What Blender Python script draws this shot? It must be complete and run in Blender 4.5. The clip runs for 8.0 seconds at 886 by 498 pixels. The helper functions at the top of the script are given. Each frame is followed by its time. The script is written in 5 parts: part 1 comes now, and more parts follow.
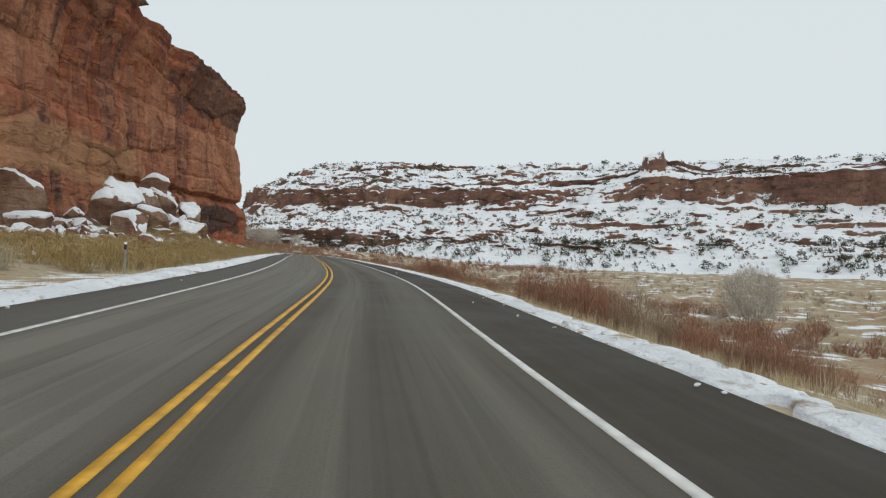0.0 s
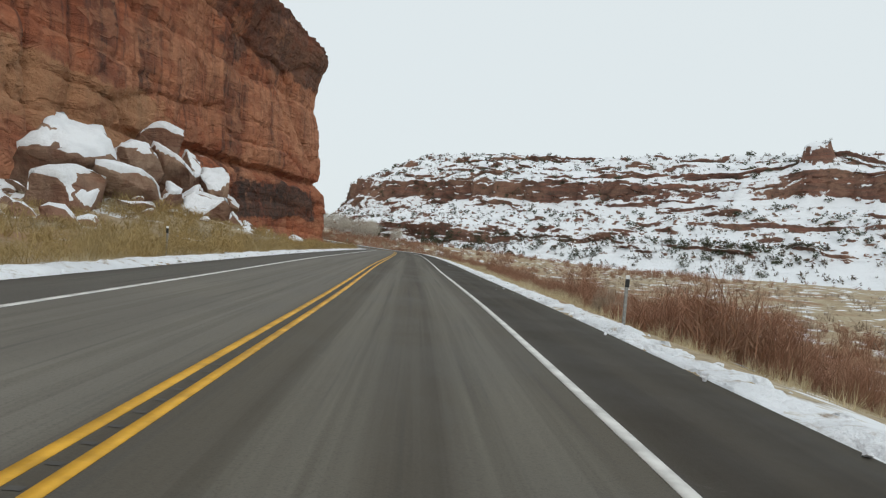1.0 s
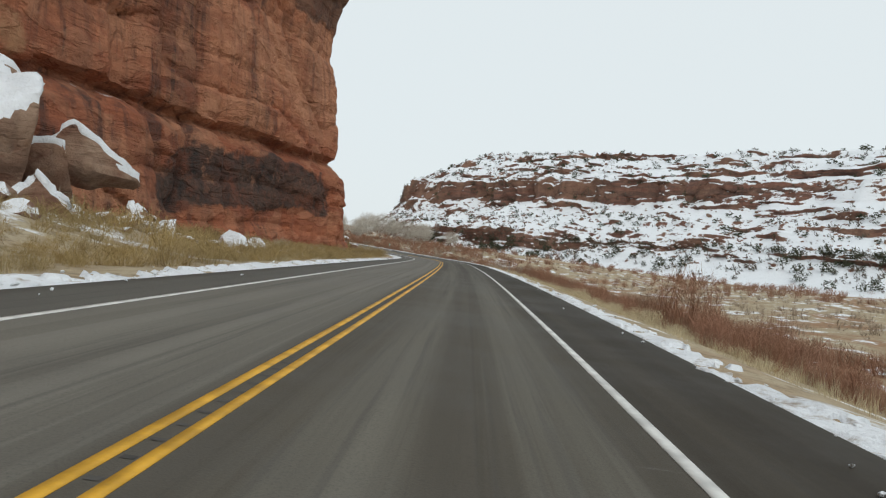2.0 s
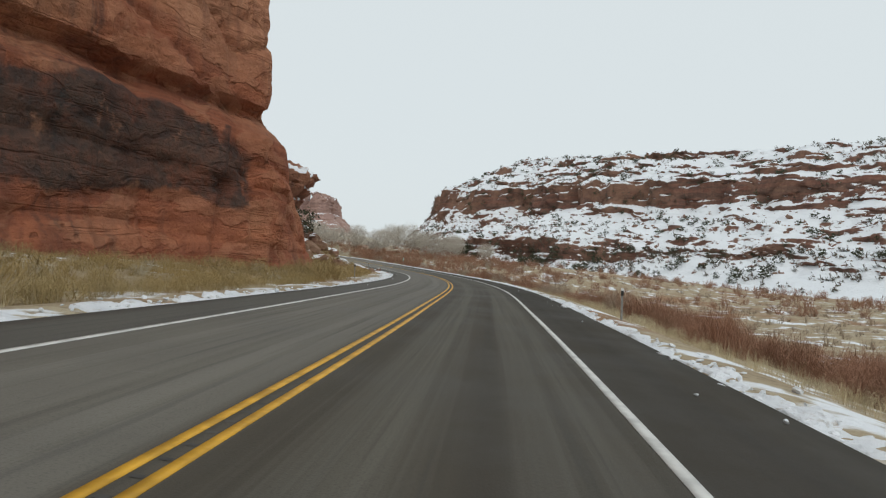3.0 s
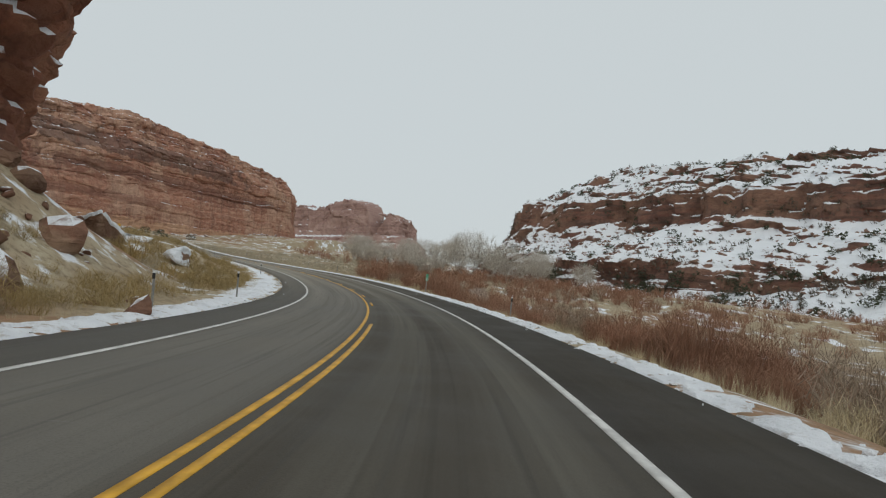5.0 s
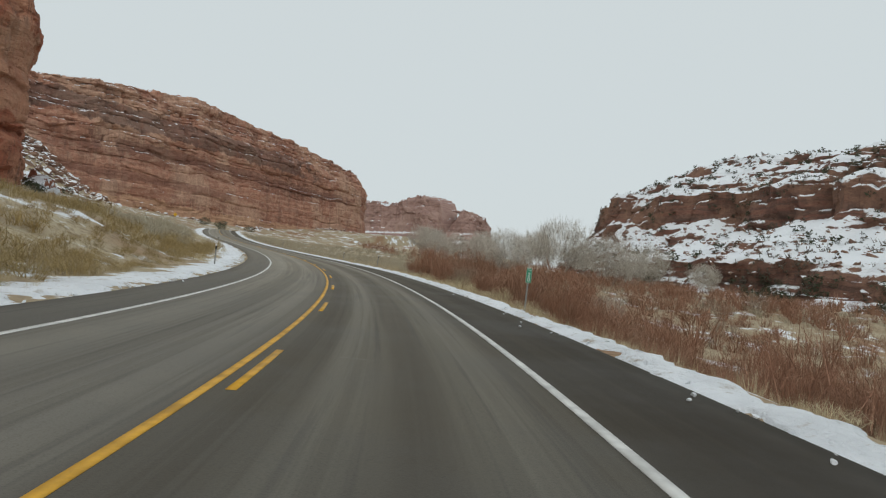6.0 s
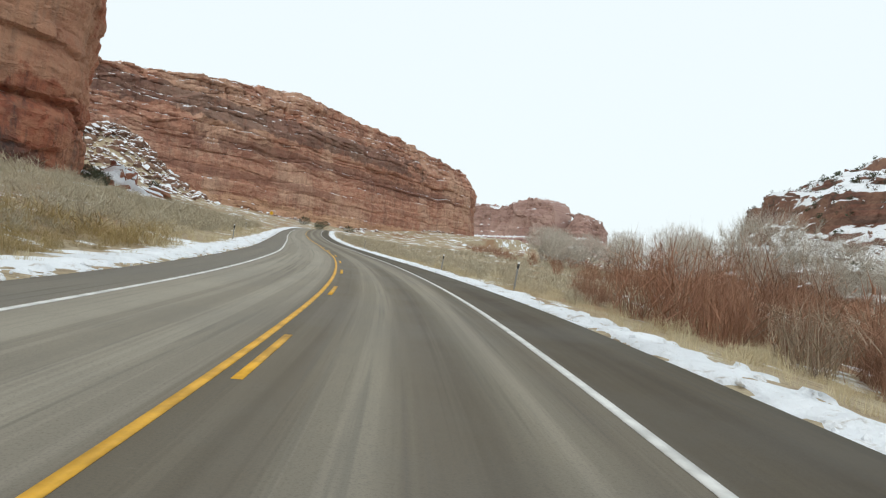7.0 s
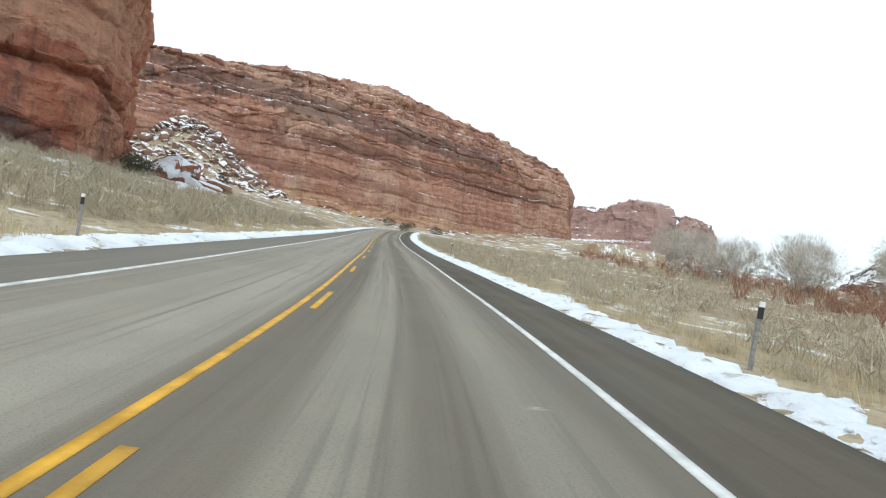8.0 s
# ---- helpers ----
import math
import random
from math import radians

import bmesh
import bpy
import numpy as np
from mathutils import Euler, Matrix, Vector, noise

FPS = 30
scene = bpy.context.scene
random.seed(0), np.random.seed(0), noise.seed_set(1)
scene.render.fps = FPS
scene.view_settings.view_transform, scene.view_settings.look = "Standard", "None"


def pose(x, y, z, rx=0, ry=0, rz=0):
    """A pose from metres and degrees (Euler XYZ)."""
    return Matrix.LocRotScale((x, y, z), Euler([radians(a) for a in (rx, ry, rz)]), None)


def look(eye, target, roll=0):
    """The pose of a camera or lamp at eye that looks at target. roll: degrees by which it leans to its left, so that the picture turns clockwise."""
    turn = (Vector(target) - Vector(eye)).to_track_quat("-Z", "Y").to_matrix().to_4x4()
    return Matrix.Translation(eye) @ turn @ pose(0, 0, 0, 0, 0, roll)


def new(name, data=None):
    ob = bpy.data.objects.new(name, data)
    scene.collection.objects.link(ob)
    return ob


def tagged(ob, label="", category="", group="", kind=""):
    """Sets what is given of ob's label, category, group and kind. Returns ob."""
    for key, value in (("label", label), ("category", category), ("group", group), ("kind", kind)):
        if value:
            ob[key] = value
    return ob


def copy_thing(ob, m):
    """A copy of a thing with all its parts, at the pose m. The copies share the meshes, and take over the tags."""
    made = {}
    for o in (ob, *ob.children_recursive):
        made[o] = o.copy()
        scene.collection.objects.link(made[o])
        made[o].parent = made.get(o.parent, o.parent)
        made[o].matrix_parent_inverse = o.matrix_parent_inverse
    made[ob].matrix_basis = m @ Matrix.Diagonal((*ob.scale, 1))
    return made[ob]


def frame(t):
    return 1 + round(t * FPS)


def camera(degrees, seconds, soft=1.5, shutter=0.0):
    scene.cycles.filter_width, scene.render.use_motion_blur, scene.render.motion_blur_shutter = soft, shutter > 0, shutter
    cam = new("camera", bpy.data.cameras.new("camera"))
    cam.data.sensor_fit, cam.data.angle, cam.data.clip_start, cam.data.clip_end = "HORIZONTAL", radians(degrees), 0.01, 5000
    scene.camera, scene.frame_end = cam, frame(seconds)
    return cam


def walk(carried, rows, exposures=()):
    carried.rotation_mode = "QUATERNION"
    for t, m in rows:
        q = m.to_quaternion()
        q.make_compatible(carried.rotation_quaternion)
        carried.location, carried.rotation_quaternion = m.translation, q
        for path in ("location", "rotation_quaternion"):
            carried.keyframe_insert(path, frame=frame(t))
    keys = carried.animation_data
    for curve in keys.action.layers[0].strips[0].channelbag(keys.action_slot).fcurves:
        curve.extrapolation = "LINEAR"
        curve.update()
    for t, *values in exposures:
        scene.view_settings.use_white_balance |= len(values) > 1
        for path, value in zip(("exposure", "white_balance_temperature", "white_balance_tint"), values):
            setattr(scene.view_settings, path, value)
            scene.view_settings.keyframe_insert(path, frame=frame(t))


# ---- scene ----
# ---- camera and drive ----
cam = camera(68.5, 8.0, soft=1.2)
DRIVE = [
    (0.00, -0.422, 3.003, 0.099, 0.113, 0.332, 1.160),
    (0.50, -2.386, 21.213, 0.109, 4.909, 0.103, 2.460),
    (1.00, -5.404, 39.936, 0.191, 9.293, -0.196, 2.924),
    (1.50, -9.421, 58.940, 0.259, 12.091, -0.155, 3.445),
    (2.00, -13.525, 77.677, 0.296, 14.308, 0.086, 3.369),
    (2.50, -17.498, 96.089, 0.296, 16.198, 0.536, 2.768),
    (3.00, -21.363, 114.267, 0.250, 17.645, 1.291, 2.023),
    (3.50, -25.341, 132.160, 0.173, 18.857, 2.311, 1.687),
    (4.00, -30.133, 149.292, 0.122, 20.791, 3.111, 2.363),
    (4.50, -35.553, 165.565, 0.043, 22.807, 3.464, 2.828),
    (5.00, -41.549, 180.742, -0.011, 24.992, 3.456, 3.061),
    (5.50, -48.182, 194.517, 0.054, 27.755, 3.233, 3.493),
    (6.00, -55.843, 207.136, 0.312, 31.444, 2.982, 4.319),
    (6.50, -65.674, 220.259, 0.770, 36.051, 2.880, 4.958),
    (7.00, -76.563, 232.645, 1.420, 40.957, 2.593, 5.477),
    (7.50, -86.723, 242.525, 2.054, 45.197, 2.280, 6.465),
    (8.00, -97.652, 252.098, 2.739, 48.859, 2.096, 6.319),
]


def aim(x, y, z, yaw, pitch, roll):
    cy, sy, cp, sp = math.cos(radians(yaw)), math.sin(radians(yaw)), math.cos(radians(pitch)), math.sin(radians(pitch))
    return look((x, y, z), (x - sy * cp, y + cy * cp, z + sp), roll)


walk(cam, [(row[0], aim(*row[1:])) for row in DRIVE],
     exposures=[(0.0, 0.02, 6450, 8.0), (1.5, 0.14, 6450, 8.0), (3.0, 0.02, 6450, 8.0), (4.2, -0.26, 6450, 8.0), (5.5, -0.22, 6450, 8.0),
                (6.0, -0.14, 6450, 7.0), (6.5, 0.1, 6400, 6.5), (7.0, 0.38, 6400, 7.0), (8.0, 0.66, 6000, 5.5)])
# ---- overcast winter sky and a soft sun behind it ----
world = bpy.data.worlds.new("overcast_sky")
scene.world = world
world.use_nodes = True
wn, wl = world.node_tree.nodes, world.node_tree.links
wn.clear()
sky = wn.new("ShaderNodeTexSky")
sky.sky_type, sky.sun_disc = "NISHITA", False
sky.sun_elevation, sky.sun_rotation, sky.dust_density = radians(38), radians(150), 4.0
dim = wn.new("ShaderNodeMix")
dim.data_type = "RGBA"
dim.blend_type = "MIX"
dim.inputs["Factor"].default_value = 0.94
dim.inputs["B"].default_value = (7.25, 7.75, 7.95, 1)
wl.new(sky.outputs["Color"], dim.inputs["A"])
bg = wn.new("ShaderNodeBackground")
bg.inputs["Strength"].default_value = 0.1
wl.new(dim.outputs["Result"], bg.inputs["Color"])
wl.new(bg.outputs[0], wn.new("ShaderNodeOutputWorld").inputs["Surface"])

sun_data = bpy.data.lights.new("sun", "SUN")
sun_data.energy, sun_data.angle, sun_data.color = 0.7, radians(25), (1, 0.97, 0.92)
sun = new("sun", sun_data)
sun.matrix_world = look((0, 0, 200), (0 - math.sin(radians(150)) * 100, 0 - math.cos(radians(150)) * 100, 200 - 78))
tagged(sun, "soft sun behind overcast cloud", "sun", kind="structure")
# ---- materials ----
class Nodes:
    """A short way to write node trees."""

    def __init__(self, name):
        self.mat = bpy.data.materials.new(name)
        self.mat.use_nodes = True
        self.n, self.l = self.mat.node_tree.nodes, self.mat.node_tree.links
        self.bsdf = self.n["Principled BSDF"]
        self.pos = self.n.new("ShaderNodeNewGeometry").outputs["Position"]
        self.nor = self.n["Geometry"].outputs["Normal"]

    def put(self, socket, value):
        if isinstance(value, bpy.types.NodeSocket):
            self.l.new(value, socket)
        else:
            socket.default_value = value

    def scaled(self, sx, sy, sz):
        m = self.n.new("ShaderNodeVectorMath")
        m.operation = "MULTIPLY"
        self.put(m.inputs[0], self.pos)
        m.inputs[1].default_value = (sx, sy, sz)
        return m.outputs[0]

    def noise(self, scale, detail=4.0, rough=0.55, vec=None, distort=0.0):
        t = self.n.new("ShaderNodeTexNoise")
        self.put(t.inputs["Vector"], vec or self.pos)
        t.inputs["Scale"].default_value, t.inputs["Detail"].default_value = scale, detail
        t.inputs["Roughness"].default_value, t.inputs["Distortion"].default_value = rough, distort
        return t.outputs["Fac"]

    def step(self, value, lo, hi, out_lo=0.0, out_hi=1.0):
        m = self.n.new("ShaderNodeMapRange")
        m.interpolation_type = "SMOOTHSTEP"
        self.put(m.inputs["Value"], value)
        for k, v in zip(("From Min", "From Max", "To Min", "To Max"), (lo, hi, out_lo, out_hi)):
            m.inputs[k].default_value = v
        return m.outputs["Result"]

    def math(self, op, a, b=0.0):
        m = self.n.new("ShaderNodeMath")
        m.operation = op
        self.put(m.inputs[0], a)
        self.put(m.inputs[1], b)
        return m.outputs[0]

    def axis(self, vec, k):
        s = self.n.new("ShaderNodeSeparateXYZ")
        self.put(s.inputs[0], vec)
        return s.outputs[k]

    def mix(self, fac, a, b, blend="MIX"):
        m = self.n.new("ShaderNodeMix")
        m.data_type, m.blend_type = "RGBA", blend
        self.put(m.inputs["Factor"], fac)
        for key, v in (("A", a), ("B", b)):
            self.put(m.inputs[key], v if isinstance(v, bpy.types.NodeSocket) else (*v, 1))
        return m.outputs["Result"]

    def bump(self, height, strength=0.5, distance=0.1, normal=None):
        b = self.n.new("ShaderNodeBump")
        b.inputs["Strength"].default_value, b.inputs["Distance"].default_value = strength, distance
        self.put(b.inputs["Height"], height)
        if normal:
            self.put(b.inputs["Normal"], normal)
        return b.outputs["Normal"]

    def island(self):
        return self.n["Geometry"].outputs["Random Per Island"]

    def random(self):
        return self.n.new("ShaderNodeObjectInfo").outputs["Random"]

    def done(self, color, rough=0.9, normal=None, metal=0.0, spec=0.3):
        self.put(self.bsdf.inputs["Base Color"], color if isinstance(color, bpy.types.NodeSocket) else (*color, 1))
        self.put(self.bsdf.inputs["Roughness"], rough)
        self.put(self.bsdf.inputs["Metallic"], metal)
        self.bsdf.inputs["Specular IOR Level"].default_value = spec
        if normal:
            self.put(self.bsdf.inputs["Normal"], normal)
        return self.mat


def plain(name, color, rough=0.6, metal=0.0, vary=0.15, scale=8.0, spec=0.3):
    m = Nodes(name)
    f = m.noise(scale, 5)
    return m.done(m.mix(m.step(f, 0.3, 0.7), [c * (1 - vary) for c in color], [min(1, c * (1 + vary)) for c in color]), rough,
                  m.bump(m.noise(scale * 9, 3), 0.15, 0.01), metal, spec)


def rock(name, base, dark, pale, varnish, strata=0.35, snow=0.82, snow_soft=0.1, bare=0.0, streak=0.5, dust=(0.6, 0.63, 0.66), patch=0.035, relief=0.5, stains=(), bedding=0.6, mottled=1.0):
    """Bedded red sandstone: beds, dark varnish streaks running down, pale scoured patches, snow lying on ledges."""
    m = Nodes(name)
    wob = m.noise(0.03, 3)
    z = m.axis(m.pos, 2)
    zz = m.math("ADD", z, m.math("MULTIPLY", wob, 6.0))
    comb = m.n.new("ShaderNodeCombineXYZ")
    m.put(comb.inputs[2], zz)
    beds = m.noise(strata, 6, 0.7, comb.outputs[0])
    big = m.noise(patch, 5, 0.6)
    fine = m.noise(1.3, 8, 0.65)
    col = m.mix(m.step(beds, 0.42, 0.58), base, dark)
    col = m.mix(m.math("MULTIPLY", m.step(big, 0.48, 0.6), 0.8), col, pale)
    run = m.noise(1.0, 5, 0.6, m.scaled(0.28, 0.28, 0.02))
    run2 = m.noise(1.0, 4, 0.6, m.scaled(1.1, 1.1, 0.05))
    where = m.step(m.noise(0.03, 3), 0.36, 0.54)
    s = m.math("MULTIPLY", m.step(run, 0.47, 0.6), where)
    s = m.math("MULTIPLY", m.math("ADD", s, m.math("MULTIPLY", m.step(run2, 0.5, 0.66), where)), streak)
    col = m.mix(m.math("MINIMUM", s, 0.92), col, varnish)
    col = m.mix(m.step(fine, 0.35, 0.7, 0.0, 0.45), col, dark)
    flake = m.noise(1.0, 4, 0.5, m.scaled(0.3, 0.3, 0.55), 0.5)
    col = m.mix(m.step(flake, 0.5, 0.56, 0.0, 0.3), col, pale)
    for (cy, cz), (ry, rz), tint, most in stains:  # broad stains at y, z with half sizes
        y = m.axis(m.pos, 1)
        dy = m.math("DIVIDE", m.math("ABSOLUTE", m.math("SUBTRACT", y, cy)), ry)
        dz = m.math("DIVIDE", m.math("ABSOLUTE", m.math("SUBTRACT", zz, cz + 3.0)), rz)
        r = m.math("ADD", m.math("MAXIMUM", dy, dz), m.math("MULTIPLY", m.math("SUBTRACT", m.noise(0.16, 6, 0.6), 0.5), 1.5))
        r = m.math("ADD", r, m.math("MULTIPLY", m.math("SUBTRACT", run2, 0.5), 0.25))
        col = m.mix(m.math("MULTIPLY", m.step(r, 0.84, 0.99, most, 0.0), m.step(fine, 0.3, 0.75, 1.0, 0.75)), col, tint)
    mottle = m.noise(0.24, 7, 0.72)
    col = m.mix(m.step(mottle, 0.5, 0.66, 0.0, 0.6 * mottled), col, dark)
    col = m.mix(m.step(mottle, 0.43, 0.33, 0.0, 0.35), col, pale)
    seam = m.noise(1.0, 4, 0.55, m.scaled(0.05, 0.05, 0.8), 0.15)
    line = m.math("MULTIPLY", m.step(m.math("ABSOLUTE", m.math("SUBTRACT", seam, 0.5)), 0.0, 0.02, 1.0, 0.0), m.step(m.noise(0.15, 3), 0.42, 0.58))
    pits = m.math("MULTIPLY", m.step(m.noise(0.9, 3, 0.5, m.scaled(1, 1, 1.7)), 0.66, 0.74), m.step(m.noise(0.11, 3), 0.5, 0.62))
    col = m.mix(m.math("MULTIPLY", pits, 0.6), col, [c * 0.45 for c in dark])
    up = m.axis(m.nor, 2)
    edge = m.math("ADD", up, m.math("MULTIPLY", m.math("SUBTRACT", m.noise(0.35, 6, 0.65), 0.5), 0.9))
    if bare:  # broad rocky stretches that hold no snow
        patchy = m.noise(1.0, 6, 0.66, m.scaled(0.014, 0.014, 0.1))
        small = m.noise(1.0, 6, 0.75, m.scaled(0.25, 0.25, 0.7))
        edge = m.math("ADD", edge, m.math("MULTIPLY", m.math("SUBTRACT", m.math("ADD", m.math("MULTIPLY", patchy, 0.65), m.math("MULTIPLY", small, 0.35)), 0.5), bare))
    cover = m.math("MULTIPLY", m.step(edge, snow, snow + snow_soft), m.step(up, 0.2, 0.42))
    col = m.mix(m.math("MULTIPLY", line, 0.22), col, [c * 0.5 for c in dark])
    col = m.mix(cover, col, (0.82, 0.84, 0.87))
    h = m.math("SUBTRACT", m.math("ADD", fine, m.math("MULTIPLY", mottle, 1.5)), m.math("MULTIPLY", pits, 0.8))
    h = m.math("ADD", h, m.math("MULTIPLY", m.noise(0.5, 8, 0.65, m.scaled(1, 1, 1.6)), 1.2))
    h = m.math("ADD", h, m.math("MULTIPLY", m.noise(strata * 3.5, 5, 0.7, comb.outputs[0]), bedding))
    h = m.math("SUBTRACT", m.math("ADD", h, m.step(flake, 0.49, 0.54, 0.0, 0.35)), m.math("MULTIPLY", line, 0.25))
    return m.done(col, 0.93, m.bump(h, relief, 0.8), spec=0.15)


SANDSTONE = rock("red_sandstone", (0.43, 0.165, 0.10), (0.30, 0.105, 0.065), (0.50, 0.27, 0.17), (0.09, 0.065, 0.06), streak=0.6, patch=0.06, relief=0.7, snow=0.95, mottled=0.8, bedding=0.25,
                 stains=(((258, 36), (30, 10), (0.50, 0.30, 0.20), 0.6), ((256, 13), (14, 3.2), (0.07, 0.055, 0.055), 0.75), ((272, 10), (5, 2.5), (0.08, 0.06, 0.055), 0.7)))
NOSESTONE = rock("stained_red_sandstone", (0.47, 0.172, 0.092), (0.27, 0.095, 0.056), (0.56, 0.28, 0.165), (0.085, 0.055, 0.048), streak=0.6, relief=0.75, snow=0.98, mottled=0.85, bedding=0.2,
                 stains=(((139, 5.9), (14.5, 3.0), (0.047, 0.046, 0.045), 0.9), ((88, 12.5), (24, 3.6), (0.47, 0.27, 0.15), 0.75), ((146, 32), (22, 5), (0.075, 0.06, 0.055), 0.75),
                         ((172, 12), (6, 4), (0.1, 0.06, 0.05), 0.6)))
WALLSTONE = rock("banded_sandstone", (0.52, 0.27, 0.185), (0.32, 0.155, 0.11), (0.62, 0.41, 0.295), (0.10, 0.07, 0.065), strata=0.16, snow=0.85, streak=0.3, relief=0.7, bedding=1.0,
                 stains=(((420, 68), (120, 6), (0.13, 0.085, 0.075), 0.75), ((480, 54), (110, 3), (0.20, 0.105, 0.085), 0.7), ((440, 24), (90, 6), (0.62, 0.39, 0.25), 0.75), ((400, 40), (60, 2.5), (0.24, 0.12, 0.09), 0.6)))
MESASTONE = rock("snowy_mesa_rock", (0.23, 0.105, 0.075), (0.12, 0.075, 0.06), (0.28, 0.16, 0.11), (0.08, 0.05, 0.045), snow=0.52, snow_soft=0.08, streak=0.3, bare=2.3)
# butte rock kept pale and greyish: distance haze put into its colours
HAZEDSTONE = rock("hazed_butte_rock", (0.40, 0.255, 0.22), (0.31, 0.20, 0.175), (0.45, 0.31, 0.26), (0.22, 0.15, 0.135), snow=0.8, streak=0.2, bare=2.6)


def asphalt_material():
    """Worn asphalt: paler wheel tracks along the lanes, dark shoulders, long streaks, salt scuffs."""
    m = Nodes("worn_asphalt")
    uv = m.n.new("ShaderNodeUVMap")
    uv.uv_map = "plan"
    s, off = m.axis(uv.outputs[0], 0), m.axis(uv.outputs[0], 1)

    def stretched(a, b):
        v = m.n.new("ShaderNodeVectorMath")
        v.operation = "MULTIPLY"
        m.put(v.inputs[0], uv.outputs[0])
        v.inputs[1].default_value = (a, b, 0)
        return v.outputs[0]

    grit = m.noise(55, 3, 0.7)
    long_streak = m.noise(1.0, 5, 0.65, stretched(0.03, 1.6))
    fine_streak = m.noise(1.0, 4, 0.6, stretched(0.12, 7.0))
    scuff = m.noise(1.0, 6, 0.7, stretched(2.2, 0.5), 0.6)
    blot = m.noise(0.35, 6, 0.65)
    drift = m.math("MULTIPLY", m.math("SUBTRACT", m.noise(1.0, 3, 0.5, stretched(0.05, 0.1)), 0.5), 0.5)
    o = m.math("ADD", m.math("ABSOLUTE", m.math("ADD", off, drift)), m.math("MULTIPLY", m.math("SUBTRACT", fine_streak, 0.5), 0.35))
    inner = m.math("MULTIPLY", m.step(o, 0.45, 0.8), m.step(o, 1.05, 1.45, 1.0, 0.0))
    outer = m.math("MULTIPLY", m.step(o, 1.75, 2.1), m.step(o, 2.4, 2.85, 1.0, 0.0))
    track = m.math("ADD", inner, outer)
    left = m.step(off, -0.4, -0.1, 1.0, 0.0)
    lane = m.step(m.math("ABSOLUTE", off), 2.9, 3.15, 1.0, 0.0)
    col = m.mix(m.step(long_streak, 0.35, 0.65), (0.050, 0.043, 0.034), (0.076, 0.067, 0.053))
    col = m.mix(m.math("MULTIPLY", lane, 0.35), col, (0.088, 0.080, 0.067))
    col = m.mix(m.math("MULTIPLY", track, m.step(long_streak, 0.3, 0.7, 0.35, 0.85)), col, (0.128, 0.120, 0.102))
    # left lane paler: its gloss under the sky is painted into the base colour
    col = m.mix(m.math("MULTIPLY", left, 0.58), col, (0.155, 0.147, 0.13))
    col = m.mix(m.step(fine_streak, 0.53, 0.68, 0.0, 0.42), col, (0.055, 0.052, 0.048))
    col = m.mix(m.math("MULTIPLY", m.step(scuff, 0.66, 0.78), 0.4), col, (0.3, 0.3, 0.3))
    col = m.mix(m.step(blot, 0.35, 0.62, 0.3, 0.0), col, (0.06, 0.057, 0.052))
    col = m.mix(m.step(grit, 0.45, 0.75, 0.0, 0.4), col, (0.04, 0.038, 0.036))
    side = m.math("MAXIMUM", m.step(off, 3.05, 3.2), m.step(off, -3.05, -3.2, 0.0, 0.1))
    col = m.mix(m.math("MULTIPLY", side, 0.9), col, m.mix(1.0, col, (0.84, 0.80, 0.745), "MULTIPLY"))
    wear = m.math("MULTIPLY", m.step(m.noise(1.0, 5, 0.6, stretched(0.018, 2.6)), 0.5, 0.57), lane)
    col = m.mix(m.math("MULTIPLY", wear, 0.38), col, m.mix(1.0, col, (0.62, 0.60, 0.57), "MULTIPLY"))
    # right half multiplied darker between arc lengths 120 and 300
    right_dark = m.math("MULTIPLY", m.math("MULTIPLY", m.step(s, 120, 190), m.step(s, 255, 300, 1.0, 0.0)), m.step(off, -0.2, 0.4))
    col = m.mix(m.math("MULTIPLY", right_dark, 0.8), col, m.mix(1.0, col, (0.74, 0.73, 0.71), "MULTIPLY"))
    dry = m.step(s, 262, 335)
    col = m.mix(m.math("MULTIPLY", dry, 0.85), col, m.mix(1.0, col, (1.9, 1.82, 1.7), "MULTIPLY"))
    col = m.mix(m.math("MULTIPLY", lane, 0.9), col, m.mix(1.0, col, (1.42, 1.40, 1.36), "MULTIPLY"))
    return m.done(col, m.step(blot, 0.3, 0.7, 0.72, 0.92), m.bump(grit, 0.3, 0.012), spec=0.2)


ASPHALT = asphalt_material()
SHOULDER = plain("dark_cut_asphalt", (0.07, 0.066, 0.06), 0.8, vary=0.25, scale=1.2)
YELLOW = plain("worn_yellow_paint", (0.62, 0.33, 0.03), 0.6, vary=0.25, scale=3)
WHITE = plain("worn_white_paint", (0.62, 0.61, 0.58), 0.6, vary=0.2, scale=3)


def snow_material(name, dirt):
    m = Nodes(name)
    d = m.step(m.noise(2.2, 6, 0.7), 0.54, 0.72, 0, dirt)
    col = m.mix(m.step(m.noise(0.5, 4, 0.6), 0.4, 0.65), (0.84, 0.86, 0.89), (0.74, 0.76, 0.79))
    col = m.mix(d, col, (0.33, 0.25, 0.17))
    h = m.math("ADD", m.noise(6, 6, 0.65), m.math("MULTIPLY", m.noise(2.0, 5, 0.6), 2.0))
    return m.done(col, 0.85, m.bump(h, 0.75, 0.12), spec=0.25)


SNOW = snow_material("roadside_snow", 0.9)


